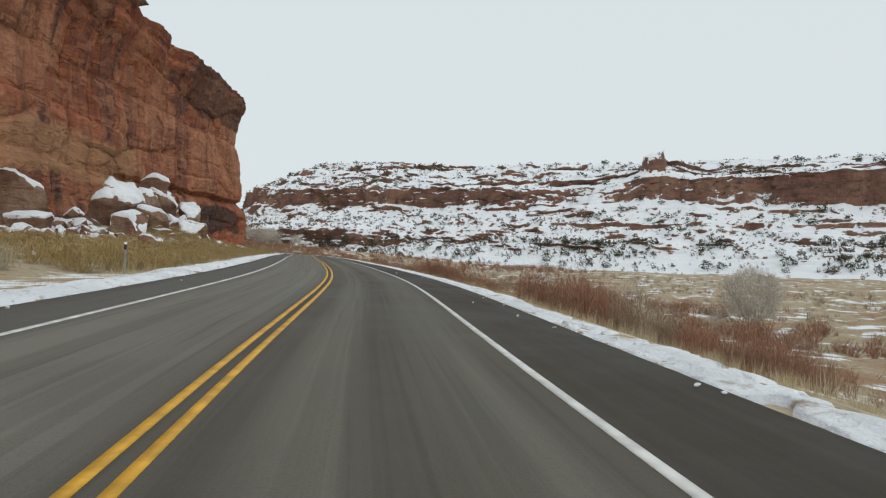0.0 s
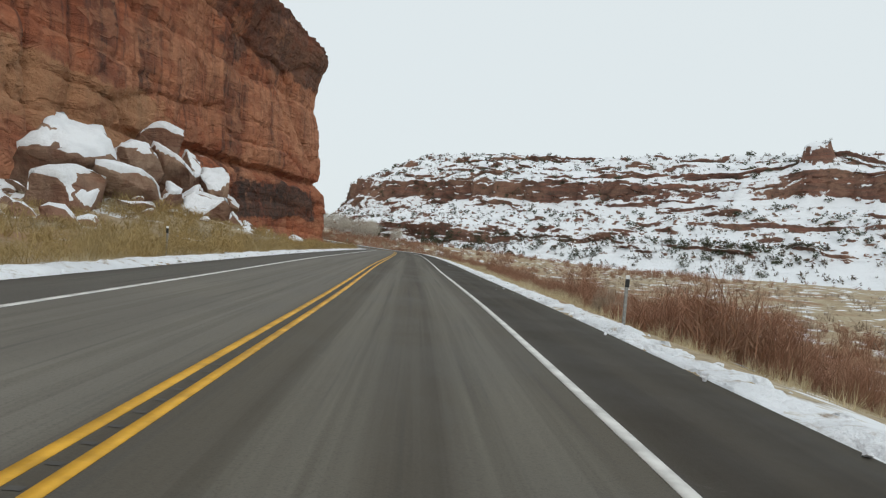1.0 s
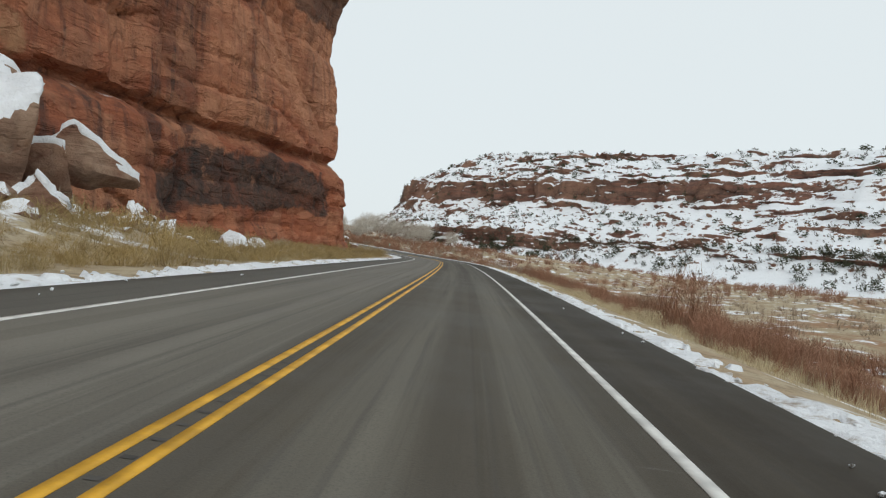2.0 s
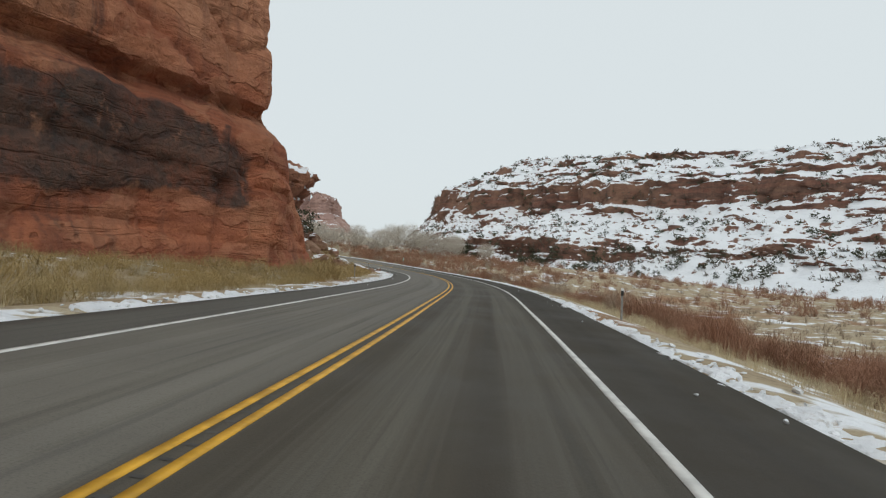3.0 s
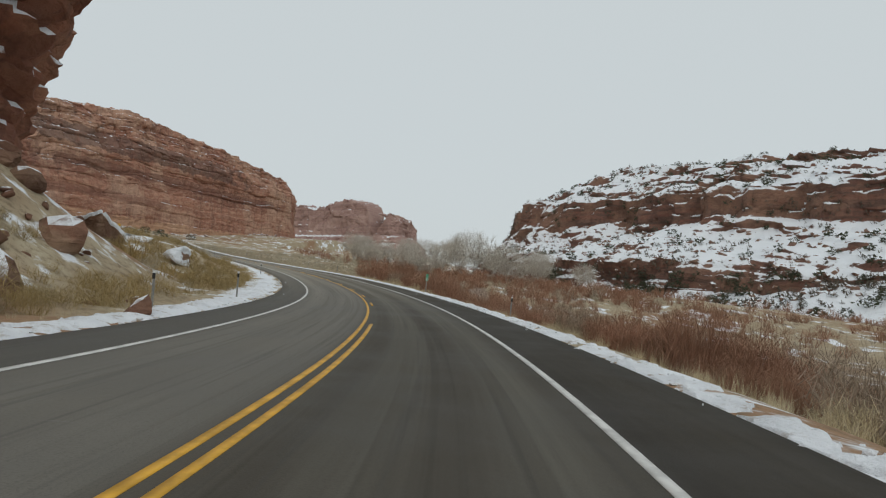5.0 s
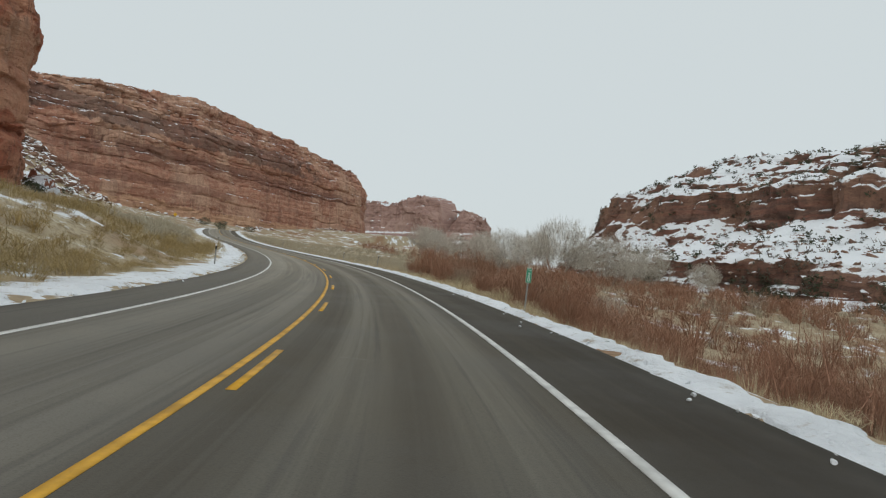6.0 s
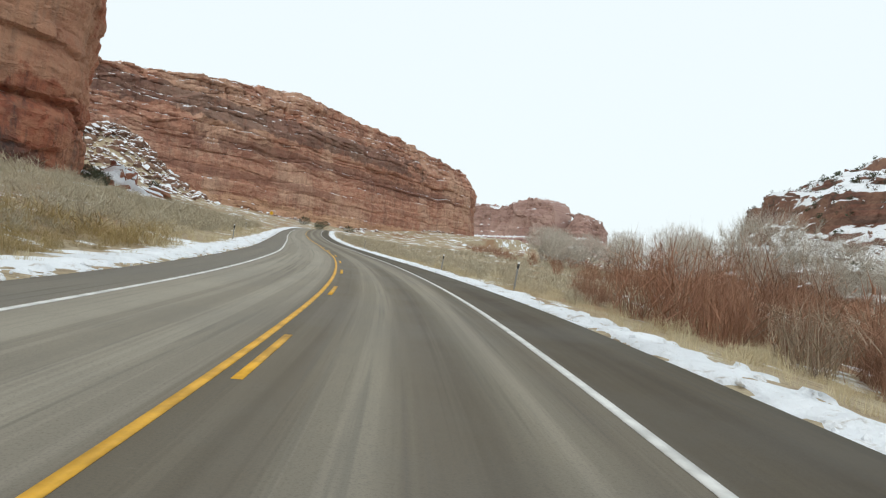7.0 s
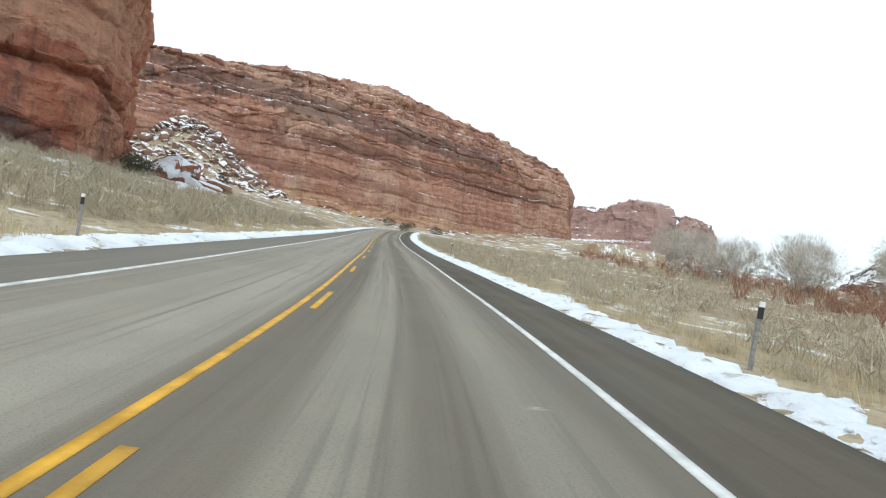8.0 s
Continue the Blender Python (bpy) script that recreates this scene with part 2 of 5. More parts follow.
def ground_material():
    m = Nodes("dry_ground")
    a, b, c = m.noise(0.35, 6, 0.65), m.noise(3.0, 5, 0.65), m.noise(0.06, 4, 0.6)
    col = m.mix(m.step(a, 0.35, 0.65), (0.38, 0.30, 0.20), (0.47, 0.40, 0.28))
    col = m.mix(m.step(c, 0.5, 0.65, 0.0, 0.7), col, (0.30, 0.15, 0.08))
    col = m.mix(m.step(b, 0.45, 0.7, 0.0, 0.75), col, (0.19, 0.14, 0.09))
    s = m.math("ADD", m.math("MULTIPLY", a, 0.5), m.math("MULTIPLY", m.noise(0.16, 5, 0.6), 0.5))
    col = m.mix(m.step(s, 0.535, 0.58), col, (0.82, 0.84, 0.87))
    return m.done(col, 0.95, m.bump(m.math("ADD", a, b), 0.6, 0.25), spec=0.1)


GROUND = ground_material()


LEDGESTONE = rock("snowy_ledge_stone", (0.36, 0.14, 0.085), (0.22, 0.09, 0.06), (0.42, 0.22, 0.14), (0.08, 0.05, 0.045), snow=0.55, streak=0.4)
BOULDERSTONE = rock("boulder_stone", (0.30, 0.165, 0.11), (0.17, 0.09, 0.062), (0.37, 0.26, 0.185), (0.07, 0.05, 0.045), snow=3.0, streak=0.3, patch=0.2, bedding=0.2)
SNOWCAP = snow_material("clean_snow", 0.1)


def plant(name, a, b, c, rough=0.9, dark=0.5):
    """Dry growth, each piece of its own shade, in drifts of three tints, with the dark between the twigs painted into
    the colour.
    """
    m = Nodes(name)
    col = m.mix(m.step(m.noise(0.18, 4, 0.6), 0.35, 0.65), a, b)
    col = m.mix(m.step(m.noise(0.9, 3, 0.6), 0.5, 0.7, 0.0, 0.8), col, c)
    # darker lumps: shade between the twigs, put into the colour
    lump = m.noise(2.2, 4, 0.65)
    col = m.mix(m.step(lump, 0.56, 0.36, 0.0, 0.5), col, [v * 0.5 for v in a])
    # random tone per piece, its dark end painting a shaded interior
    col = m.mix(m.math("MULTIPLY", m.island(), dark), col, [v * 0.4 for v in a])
    return m.done(col, rough, spec=0.1)


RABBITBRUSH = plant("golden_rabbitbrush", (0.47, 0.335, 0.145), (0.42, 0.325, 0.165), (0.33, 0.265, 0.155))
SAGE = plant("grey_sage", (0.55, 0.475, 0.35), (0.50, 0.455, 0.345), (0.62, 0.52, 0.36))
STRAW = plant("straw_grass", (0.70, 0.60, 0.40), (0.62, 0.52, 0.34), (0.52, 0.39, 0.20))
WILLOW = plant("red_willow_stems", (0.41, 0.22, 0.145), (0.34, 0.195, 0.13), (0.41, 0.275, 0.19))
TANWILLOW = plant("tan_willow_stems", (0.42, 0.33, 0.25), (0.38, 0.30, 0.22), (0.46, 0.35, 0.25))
BARK = plain("grey_bark", (0.34, 0.30, 0.26), 0.9, vary=0.3, scale=5)
TWIG = plant("pale_twigs", (0.62, 0.57, 0.50), (0.56, 0.52, 0.45), (0.66, 0.60, 0.52), dark=0.3)
JUNIPER = plant("dark_juniper", (0.085, 0.095, 0.06), (0.10, 0.105, 0.07), (0.13, 0.115, 0.08))
MESABRUSH = plant("grey_brown_brush", (0.17, 0.14, 0.11), (0.14, 0.13, 0.10), (0.22, 0.16, 0.12))
STEEL = plain("weathered_steel", (0.30, 0.30, 0.29), 0.55, 0.6, vary=0.2, scale=20)
DARKCAP = plain("black_reflector_housing", (0.03, 0.03, 0.03), 0.6)
WHITECAP = plain("white_reflector", (0.75, 0.75, 0.75), 0.4)
GREEN = plain("green_sign_sheet", (0.01, 0.24, 0.12), 0.45, vary=0.06)
SIGNWHITE = plain("white_sign_letters", (0.8, 0.82, 0.8), 0.45, vary=0.03)
SIGNYELLOW = plain("yellow_sign_sheet", (0.75, 0.42, 0.02), 0.45, vary=0.06)
BLACK = plain("black_sign_arrow", (0.02, 0.02, 0.02), 0.5)
# ---- plan of the road: centre x, y, z and cross slope ----
STATIONS = [
    (6.0, -60.0, -1.3, 0.0),
    (0.6, -14.0, -1.2, -0.01),
    (-2.20, 7.21, -1.08, -0.022),
    (-4.80, 28.04, -0.96, -0.041),
    (-8.79, 48.66, -0.86, -0.049),
    (-13.31, 69.17, -0.81, -0.054),
    (-17.69, 89.70, -0.82, -0.055),
    (-22.23, 110.21, -0.87, -0.054),
    (-27.09, 130.64, -0.97, -0.044),
    (-32.43, 150.94, -1.07, -0.033),
    (-39.28, 170.79, -1.14, -0.025),
    (-47.57, 190.07, -1.12, -0.017),
    (-58.25, 208.13, -0.79, -0.005),
    (-71.09, 224.73, -0.11, 0.001),
    (-85.60, 239.91, 0.81, -0.004),
    (-101.52, 253.59, 1.84, -0.026),
    (-118.37, 266.12, 2.96, -0.042),
    (-152.47, 290.64, 5.31, -0.049),
    (-186.21, 315.65, 8.05, -0.036),
    (-219.02, 341.86, 11.10, -0.019),
    (-243.0, 362.5, 13.2, -0.01),
    (-265.0, 388.0, 14.9, 0.0),
    (-280.0, 420.0, 15.8, 0.0),
    (-288.0, 460.0, 15.6, 0.0),
]


def dense_road(step=0.5):
    q = np.array(STATIONS)
    chord = np.r_[0, np.cumsum(np.linalg.norm(np.diff(q[:, :2], axis=0), axis=1))]
    slope = np.gradient(q, chord, axis=0)
    s = np.arange(0, chord[-1], step)
    k = np.clip(np.searchsorted(chord, s, side="right") - 1, 0, len(q) - 2)
    h = (chord[k + 1] - chord[k])[:, None]
    f = (s - chord[k])[:, None] / h
    out = ((2 * f**3 - 3 * f**2 + 1) * q[k] + (f**3 - 2 * f**2 + f) * h * slope[k]
           + (-2 * f**3 + 3 * f**2) * q[k + 1] + (f**3 - f**2) * h * slope[k + 1])
    t = np.gradient(out[:, :2], axis=0)
    t /= np.linalg.norm(t, axis=1)[:, None]
    arc = np.r_[0, np.cumsum(np.linalg.norm(np.diff(out[:, :2], axis=0), axis=1))]
    return arc, out, np.c_[t[:, 1], -t[:, 0]]


ARC, ROAD, SIDE = dense_road()


def on_road(s, off, up=0.0):
    """World points at arc length s and offset off (right positive) of the road's surface."""
    s, off = np.broadcast_arrays(np.asarray(s, float), np.asarray(off, float))
    c = [np.interp(s, ARC, ROAD[:, k]) for k in range(4)]
    n = [np.interp(s, ARC, SIDE[:, k]) for k in range(2)]
    return np.stack([c[0] + n[0] * off, c[1] + n[1] * off, c[2] + c[3] * off + up], -1)


def road_coords(x, y):
    """Nearest arc length and signed offset for many points."""
    p = np.c_[np.ravel(x), np.ravel(y)]
    sub = slice(None, None, 4)
    best = np.empty(len(p), int)
    for i in range(0, len(p), 20000):
        d = ((p[i:i + 20000, None] - ROAD[None, sub, :2]) ** 2).sum(-1)
        best[i:i + 20000] = d.argmin(1) * 4
    rel = p - ROAD[best, :2]
    off = (rel * SIDE[best]).sum(1)
    dist = np.linalg.norm(rel, axis=1)
    return ARC[best], np.where(off < 0, -1, 1) * np.maximum(abs(off), dist * 0.999), best


def smooth(a, lo, hi):
    f = np.clip((a - lo) / (hi - lo), 0, 1)
    return f * f * (3 - 2 * f)


def wave(x, y, size, seed=0.0):
    """Cheap rolling noise from a few sines, -1 to 1."""
    out = 0.0
    rng = np.random.RandomState(int(seed * 7) + 3)
    for k in range(7):
        a, f, ph = rng.uniform(0, 6.28), rng.uniform(0.6, 1.9) / size * 6.28, rng.uniform(0, 6.28)
        out = out + np.sin((x * np.cos(a) + y * np.sin(a)) * f + ph)
    return out / 4.0


def fade(t):
    return t * t * t * (t * (t * 6 - 15) + 10)


def grain(p, seed=0):
    """Gradient noise for an array of points (n, 3), about -1 to 1."""
    p = np.asarray(p, float) + 1000.0
    i = np.floor(p).astype(np.int64)
    f = p - i
    u = fade(f)
    out = np.zeros(len(p))
    for dx in (0, 1):
        for dy in (0, 1):
            for dz in (0, 1):
                h = (i[:, 0] + dx) * 374761393 + (i[:, 1] + dy) * 668265263 + (i[:, 2] + dz) * 2147483647 + seed * 1274126177
                h = (h ^ (h >> 13)) * 1274126177
                h = h ^ (h >> 16)
                g = np.stack([(h & 255), (h >> 8) & 255, (h >> 16) & 255], -1) / 127.5 - 1
                d = f - (dx, dy, dz)
                w = np.where(dx, u[:, 0], 1 - u[:, 0]) * np.where(dy, u[:, 1], 1 - u[:, 1]) * np.where(dz, u[:, 2], 1 - u[:, 2])
                out += w * (g * d).sum(1)
    return out * 1.3


def fractal(p, size, octaves=4, seed=0, gain=0.5):
    p = np.asarray(p, float).reshape(-1, 3) / size
    out, a = 0, 1.0
    for k in range(octaves):
        out = out + a * grain(p * 2.03**k, seed + k)
        a *= gain
    return out


def scramble(i, j, seed):
    h = i * 374761393 + j * 668265263 + seed * 1274126177
    h = (h ^ (h >> 13)) * 1274126177
    h = (h ^ (h >> 16)) * 668265263
    return h ^ (h >> 15)


def facets(u, v, seed):
    """Blocks of a jointed rock face: for points u, v (in blocks) the block's stand and tilt, and the distance to its joint."""
    i, j = np.floor(u).astype(np.int64), np.floor(v).astype(np.int64)
    best, second, stand = np.full(len(u), 9.0), np.full(len(u), 9.0), np.zeros(len(u))
    for di in (-1, 0, 1):
        for dj in (-1, 0, 1):
            h = scramble(i + di + 5000, j + dj + 5000, seed)
            r = [((h >> k) & 255) / 255.0 for k in (0, 8, 16, 24, 4)]
            du, dv = u - (i + di + 0.12 + 0.76 * r[0]), v - (j + dj + 0.12 + 0.76 * r[1])
            d = np.maximum(abs(du), abs(dv)) * 0.6 + np.hypot(du, dv) * 0.4
            near = d < best
            second = np.where(near, best, np.minimum(second, d))
            stand = np.where(near, (r[2] - 0.5) * 2 + (r[3] - 0.5) * du * 1.6 + (r[4] - 0.5) * dv * 1.6, stand)
            best = np.minimum(best, d)
    return stand, second - best


# knolls: x, y, radius, height
KNOLLS = [(-74.5, 189.5, 11.0, 9.0), (-42, 88, 13, 2.2), (-344, 337, 22, 22.0), (-92, 222, 16, 2.0)]


def land(x, y):
    """Height of the ground."""
    shape = np.shape(x)
    x, y = np.ravel(np.asarray(x, float)), np.ravel(np.asarray(y, float))
    s, off, k = road_coords(x, y)
    zr = ROAD[k, 2] + ROAD[k, 3] * np.clip(off, -5.5, 5.5)
    a = abs(off)
    out = np.maximum(a - 4.9, 0)
    late = smooth(s, 290, 345)
    floor = -6.6 + np.clip(-x - 60, 0, 420) * 0.085
    floor = floor + (np.maximum(floor, zr - 1.3) - floor) * late * (1 - smooth(out, 60, 200))
    zright = floor + (zr - floor) * np.exp(-(out / 13.0) ** 1.35)
    steep = 0.09 + 0.06 * smooth(s, 270, 360)
    rise = steep * np.maximum(out - 3.0, 0) - 0.15 * smooth(out, 0, 3)
    zleft = zr + np.minimum(rise, 16)
    z = np.where(off > 0, zright, zleft)
    for kx, ky, kr, kh in KNOLLS:
        z = z + kh * np.exp(-((x - kx) ** 2 + (y - ky) ** 2) / kr**2) * smooth(out, 2, 9)
    z = z + 0.16 * wave(x, y, 7, 1) * smooth(out, 1.5, 8) + 0.4 * wave(x, y, 40, 2) * smooth(out, 10, 45)
    z = z - 0.30 * (1 - smooth(a, 4.9, 5.4))
    return z.reshape(shape)


def mesh_object(name, verts, faces, material, parent=None, flat=False, uv=None, crease=0.0):
    """A mesh from arrays of points and of three- or four-cornered faces."""
    verts, faces = np.asarray(verts, np.float32).reshape(-1, 3), np.asarray(faces, np.int32)
    n, c = faces.shape
    me = bpy.data.meshes.new(name)
    me.vertices.add(len(verts))
    me.vertices.foreach_set("co", verts.ravel())
    me.loops.add(n * c)
    me.loops.foreach_set("vertex_index", faces.ravel())
    me.polygons.add(n)
    me.polygons.foreach_set("loop_start", np.arange(0, n * c, c, dtype=np.int32))
    me.polygons.foreach_set("use_smooth", np.full(n, not flat))
    me.update(calc_edges=True)
    if crease:
        me.set_sharp_from_angle(angle=radians(crease))
    if uv is not None:
        layer = me.uv_layers.new(name="plan")
        layer.data.foreach_set("uv", np.asarray(uv, np.float32)[faces.ravel()].ravel())
    me.materials.append(material)
    ob = new(name, me)
    if parent:
        ob.parent = parent
    return ob


def quads(rows, cols):
    i = np.arange(rows - 1)[:, None] * cols + np.arange(cols - 1)[None]
    return np.stack([i, i + 1, i + cols + 1, i + cols], -1).reshape(-1, 4)


def graded(lo, hi, fine, far, grow=1.35):
    mid = list(np.arange(lo, hi + 0.1, fine))
    a, b, st = [lo], [hi], fine
    while b[-1] < far:
        st = st * grow
        b.append(b[-1] + st)
        a.append(a[-1] - st)
    return np.array(a[:0:-1] + mid + b[1:])


gx, gy = graded(-300, 110, 2.3, 3500), graded(-30, 420, 2.3, 4000)
GX, GY = np.meshgrid(gx, gy)
ground = mesh_object("ground", np.stack([GX, GY, land(GX, GY)], -1), quads(len(gy), len(gx)), GROUND)
tagged(ground, "dry tan desert ground with patches of snow", "ground", kind="structure")

# ---- road ----
EDGE_L, EDGE_R, LINE, DASH = 4.55, 4.75, 3.02, 273.0


def ribbon(name, s0, s1, offs, material, up=0.0, step=1.0, parent=None, thick=0.0):
    s = np.linspace(s0, s1, max(2, int((s1 - s0) / step) + 1))
    o = np.asarray(offs, float)
    v = on_road(s[:, None], o[None], up)
    n, c = len(s), len(o)
    faces = quads(n, c)
    verts = v.reshape(-1, 3)
    uv = np.stack(np.broadcast_arrays(s[:, None], o[None]), -1).reshape(-1, 2)
    if thick:
        low = verts - (0, 0, thick)
        f2 = [faces]
        for j, flip in ((0, 0), (c - 1, 1)):
            i = np.arange(n - 1) * c + j
            q = np.stack([i, i + c, i + c + n * c, i + n * c], -1)
            f2.append(q[:, ::-1] if flip else q)
        for r, flip in ((0, 1), (n - 1, 0)):
            i = r * c + np.arange(c - 1)
            q = np.stack([i, i + 1, i + 1 + n * c, i + n * c], -1)
            f2.append(q[:, ::-1] if flip else q)
        verts, faces, uv = np.r_[verts, low], np.concatenate(f2), np.r_[uv, uv]
    return mesh_object(name, verts, faces, material, parent, uv=uv)


END = ARC[-1] - 1
road = ribbon("road", 0, END, np.linspace(-EDGE_L, EDGE_R, 19), ASPHALT, thick=0.35)
tagged(road, "worn grey two-lane asphalt road, darker in places", "road", kind="structure")
ribbon("yellow_line", 0, END, (-0.19, -0.10), YELLOW, 0.006, parent=road, thick=0.005)
ribbon("yellow_line", 0, 263.0, (0.02, 0.11), YELLOW, 0.006, parent=road, thick=0.005)
for k in range(22):
    ribbon("yellow_dash", DASH + 8.05 * k, DASH + 2.4 + 8.05 * k, (0.02, 0.11), YELLOW, 0.006, step=0.6, parent=road, thick=0.005)
ribbon("edge_line", 0, END, (-LINE - 0.055, -LINE + 0.055), WHITE, 0.006, parent=road, thick=0.005)
ribbon("edge_line", 0, END, (LINE - 0.055, LINE + 0.055), WHITE, 0.006, parent=road, thick=0.005)
def verge_height(p, off, edge):
    """Height of the gravel that falls from the asphalt's flank to the open ground."""
    w = np.clip((abs(off) - edge + 0.06) / (7.26 - edge), 0, 1) ** 0.8
    return (p[..., 2] - 0.05) * (1 - w) + (land(p[..., 0], p[..., 1]) - 0.02 + 0.05 * (1 - w)) * w


def verge_strip(side, edge):
    s = np.arange(0, END, 1.0)
    off = side * np.linspace(edge - 0.06, 7.2, 9)
    p = on_road(s[:, None], off[None])
    p[..., 2] = verge_height(p, off[None], edge)
    return tagged(mesh_object("verge", p, quads(len(s), 9)[:, ::side], GROUND), "gravelly tan verge beside the asphalt", "verge", kind="structure")


verge_strip(-1, EDGE_L)
verge_strip(1, EDGE_R)
# ---- rock walls ----
def along(plan, s):
    p = np.array(plan, float)
    c = np.r_[0, np.cumsum(np.linalg.norm(np.diff(p, axis=0), axis=1))]
    c /= c[-1]
    return np.stack([np.interp(s, c, p[:, k]) for k in range(p.shape[1])], -1)


def soften(a, n):
    for _ in range(n):
        a[1:-1] = (a[:-2] + 2 * a[1:-1] + a[2:]) / 4
    return a


def cliff(name, low, high, split, top, material, base=-8.0, step=0.6, rise=0.5, seed=1, profile=(), rough=1.0, back=45.0, cap=0.25, smoothing=6, beds=1.0, crag=1.2, lap=1.6, thick=(1.5, 5.0), flute=0.0, tier=(0, 0), slabs=1.0, wavy=0.0, notch=(), over=1.6, batter=0.0, blocks=(11.0, 7.0), calm=0.0):
    """A rock face. low and high are plan lines (rock on the left of their direction) below and above the height split; top: heights along it;
    profile: (height, outward) pairs, shifted by tier along the face; beds: strength of the ledges between beds of a thickness; flute: ribs above the split; crag: steps of the rim."""
    length = np.linalg.norm(np.diff(np.array(low, float), axis=0), axis=1).sum()
    n = int(length / step) + 1
    s = np.linspace(0, 1, n)
    a, b = soften(along(low, s), smoothing), soften(along(high, s), smoothing)
    zt = np.interp(s, np.linspace(0, 1, len(top)), top)
    rim = fractal(np.c_[s * length, 0 * s, 0 * s + seed], 9, 3, seed)
    zt = zt + crag * np.round(rim * 2.2) * 0.6 + 0.4 * fractal(np.c_[s * length, 0 * s, 0 * s + seed], 2.5, 2, seed + 3)
    rows = int((max(top) - base) / rise) + 1
    f = np.linspace(0, 1, rows)[:, None]
    z = base + (zt[None] - base) * f
    w = (batter * np.clip((z - base - 3) / (split - base - 4), 0, 1) + (1 - batter) * smooth(z, split - lap, split + over))[..., None]
    xy = a[None] * (1 - w) + b[None] * w
    d = np.gradient(a, axis=0)
    d /= np.linalg.norm(d, axis=1)[:, None]
    d = soften(d, 12)
    nrm = np.c_[d[:, 1], -d[:, 0]]
    p = np.concatenate([xy, z[..., None]], -1).reshape(-1, 3)
    out = 2.3 * fractal(p * (1, 1, 0.7), 24, 3, seed) + 0.9 * fractal(p * (1, 1, 0.25), 6, 3, seed + 5)
    wob = 2.0 * fractal(p * (1, 1, 0.0), 30, 2, seed + 9)
    q = (p[:, 2] + wob)
    rng = np.random.RandomState(seed + 11)
    parting = base - 8 + np.cumsum(rng.uniform(thick[0], thick[1], 90) * rng.choice([0.45, 1.0, 1.3], 90))
    k = np.clip(np.searchsorted(parting, q) - 1, 0, 88)
    f0 = (q - parting[k]) / (parting[k + 1] - parting[k])
    where = np.broadcast_to((s * length)[None], z.shape).ravel()
    proud = grain(np.c_[where * 0.022, k * 7.3, 0 * q], seed + 12) + 0.4 * grain(np.c_[where * 0.09, k * 3.1, 0 * q], seed + 13)
    out += beds * (1.3 * proud - 0.75 * abs(2 * f0 - 1) ** 9 + 0.25 * f0)
    if flute:
        out += flute * smooth(p[:, 2], split, split + 5) * (grain(np.c_[where * 0.28, p[:, 2] * 0.012, 0 * q], seed + 14) + 0.5 * grain(np.c_[where * 0.75, p[:, 2] * 0.03, 0 * q], seed + 15))
    crack = abs(grain(p * (0.12, 0.12, 0.012), seed + 20))
    out -= 1.3 * np.clip(0.09 - crack, 0, 1) / 0.09 * (0.4 + 0.6 * smooth(fractal(p, 20, 2, seed + 21), -0.2, 0.4))
    warp = 0.9 * fractal(p, 7, 2, seed + 24)
    for size, deep, k in ((1.0, 0.95, 25), (0.37, 0.42, 26), (0.13, 0.17, 27)):  # jointed blocks with sharp edges
        stand, joint = facets((where + warp) / (blocks[0] * size), (q + 0.6 * warp) / (blocks[1] * size), seed + k)
        out += slabs * deep * (stand * 0.8 - 0.7 * smooth(joint, 0.07, 0.0))
    out += 0.15 * fractal(p, 1.6, 3, seed + 30)
    out = out.reshape(rows, n) * rough * (1 - calm * smooth(z, split + 14, split - 12))
    jag = wavy * (fractal(np.c_[s * length, 0 * s, 0 * s], 35, 2, seed + 16) + np.round(1.5 * fractal(np.c_[s * length, 0 * s, 0 * s], 12, 2, seed + 17)) * 0.5)
    if len(profile):
        out = out + np.interp(z - (np.interp(s, np.linspace(0, 1, len(tier)), tier) + jag)[None], [q[0] for q in profile], [q[1] for q in profile])
    if notch:  # an undercut: height, depth, start and full extent along the face
        cut = np.interp(z - (np.interp(s, np.linspace(0, 1, len(tier)), tier) + jag)[None] - notch[0], [-1.6, -0.4, 0.0, 0.6, 3.0], [0, -0.9, -1.0, 0.05, 0.0])
        out = out + notch[1] * cut * smooth(s, notch[2], notch[3])[None]
    v = np.concatenate([xy + nrm[None] * out[..., None], z[..., None]], -1)
    tops = [v]
    for m in range(1, 15):
        g = (m / 14) ** 1.5 * back
        t = v[-1].copy()
        t[:, :2] -= nrm * g
        t[:, 2] += cap * g + crag * 0.8 * np.round(1.5 * fractal(np.c_[t[:, :2], 0 * s], 8, 3, seed + 40 + m)) * 0.5 * min(1, m / 3)
        tops.append(t[None])
    v = np.concatenate(tops)
    return mesh_object(name, v, quads(len(v), n), material, crease=38), v


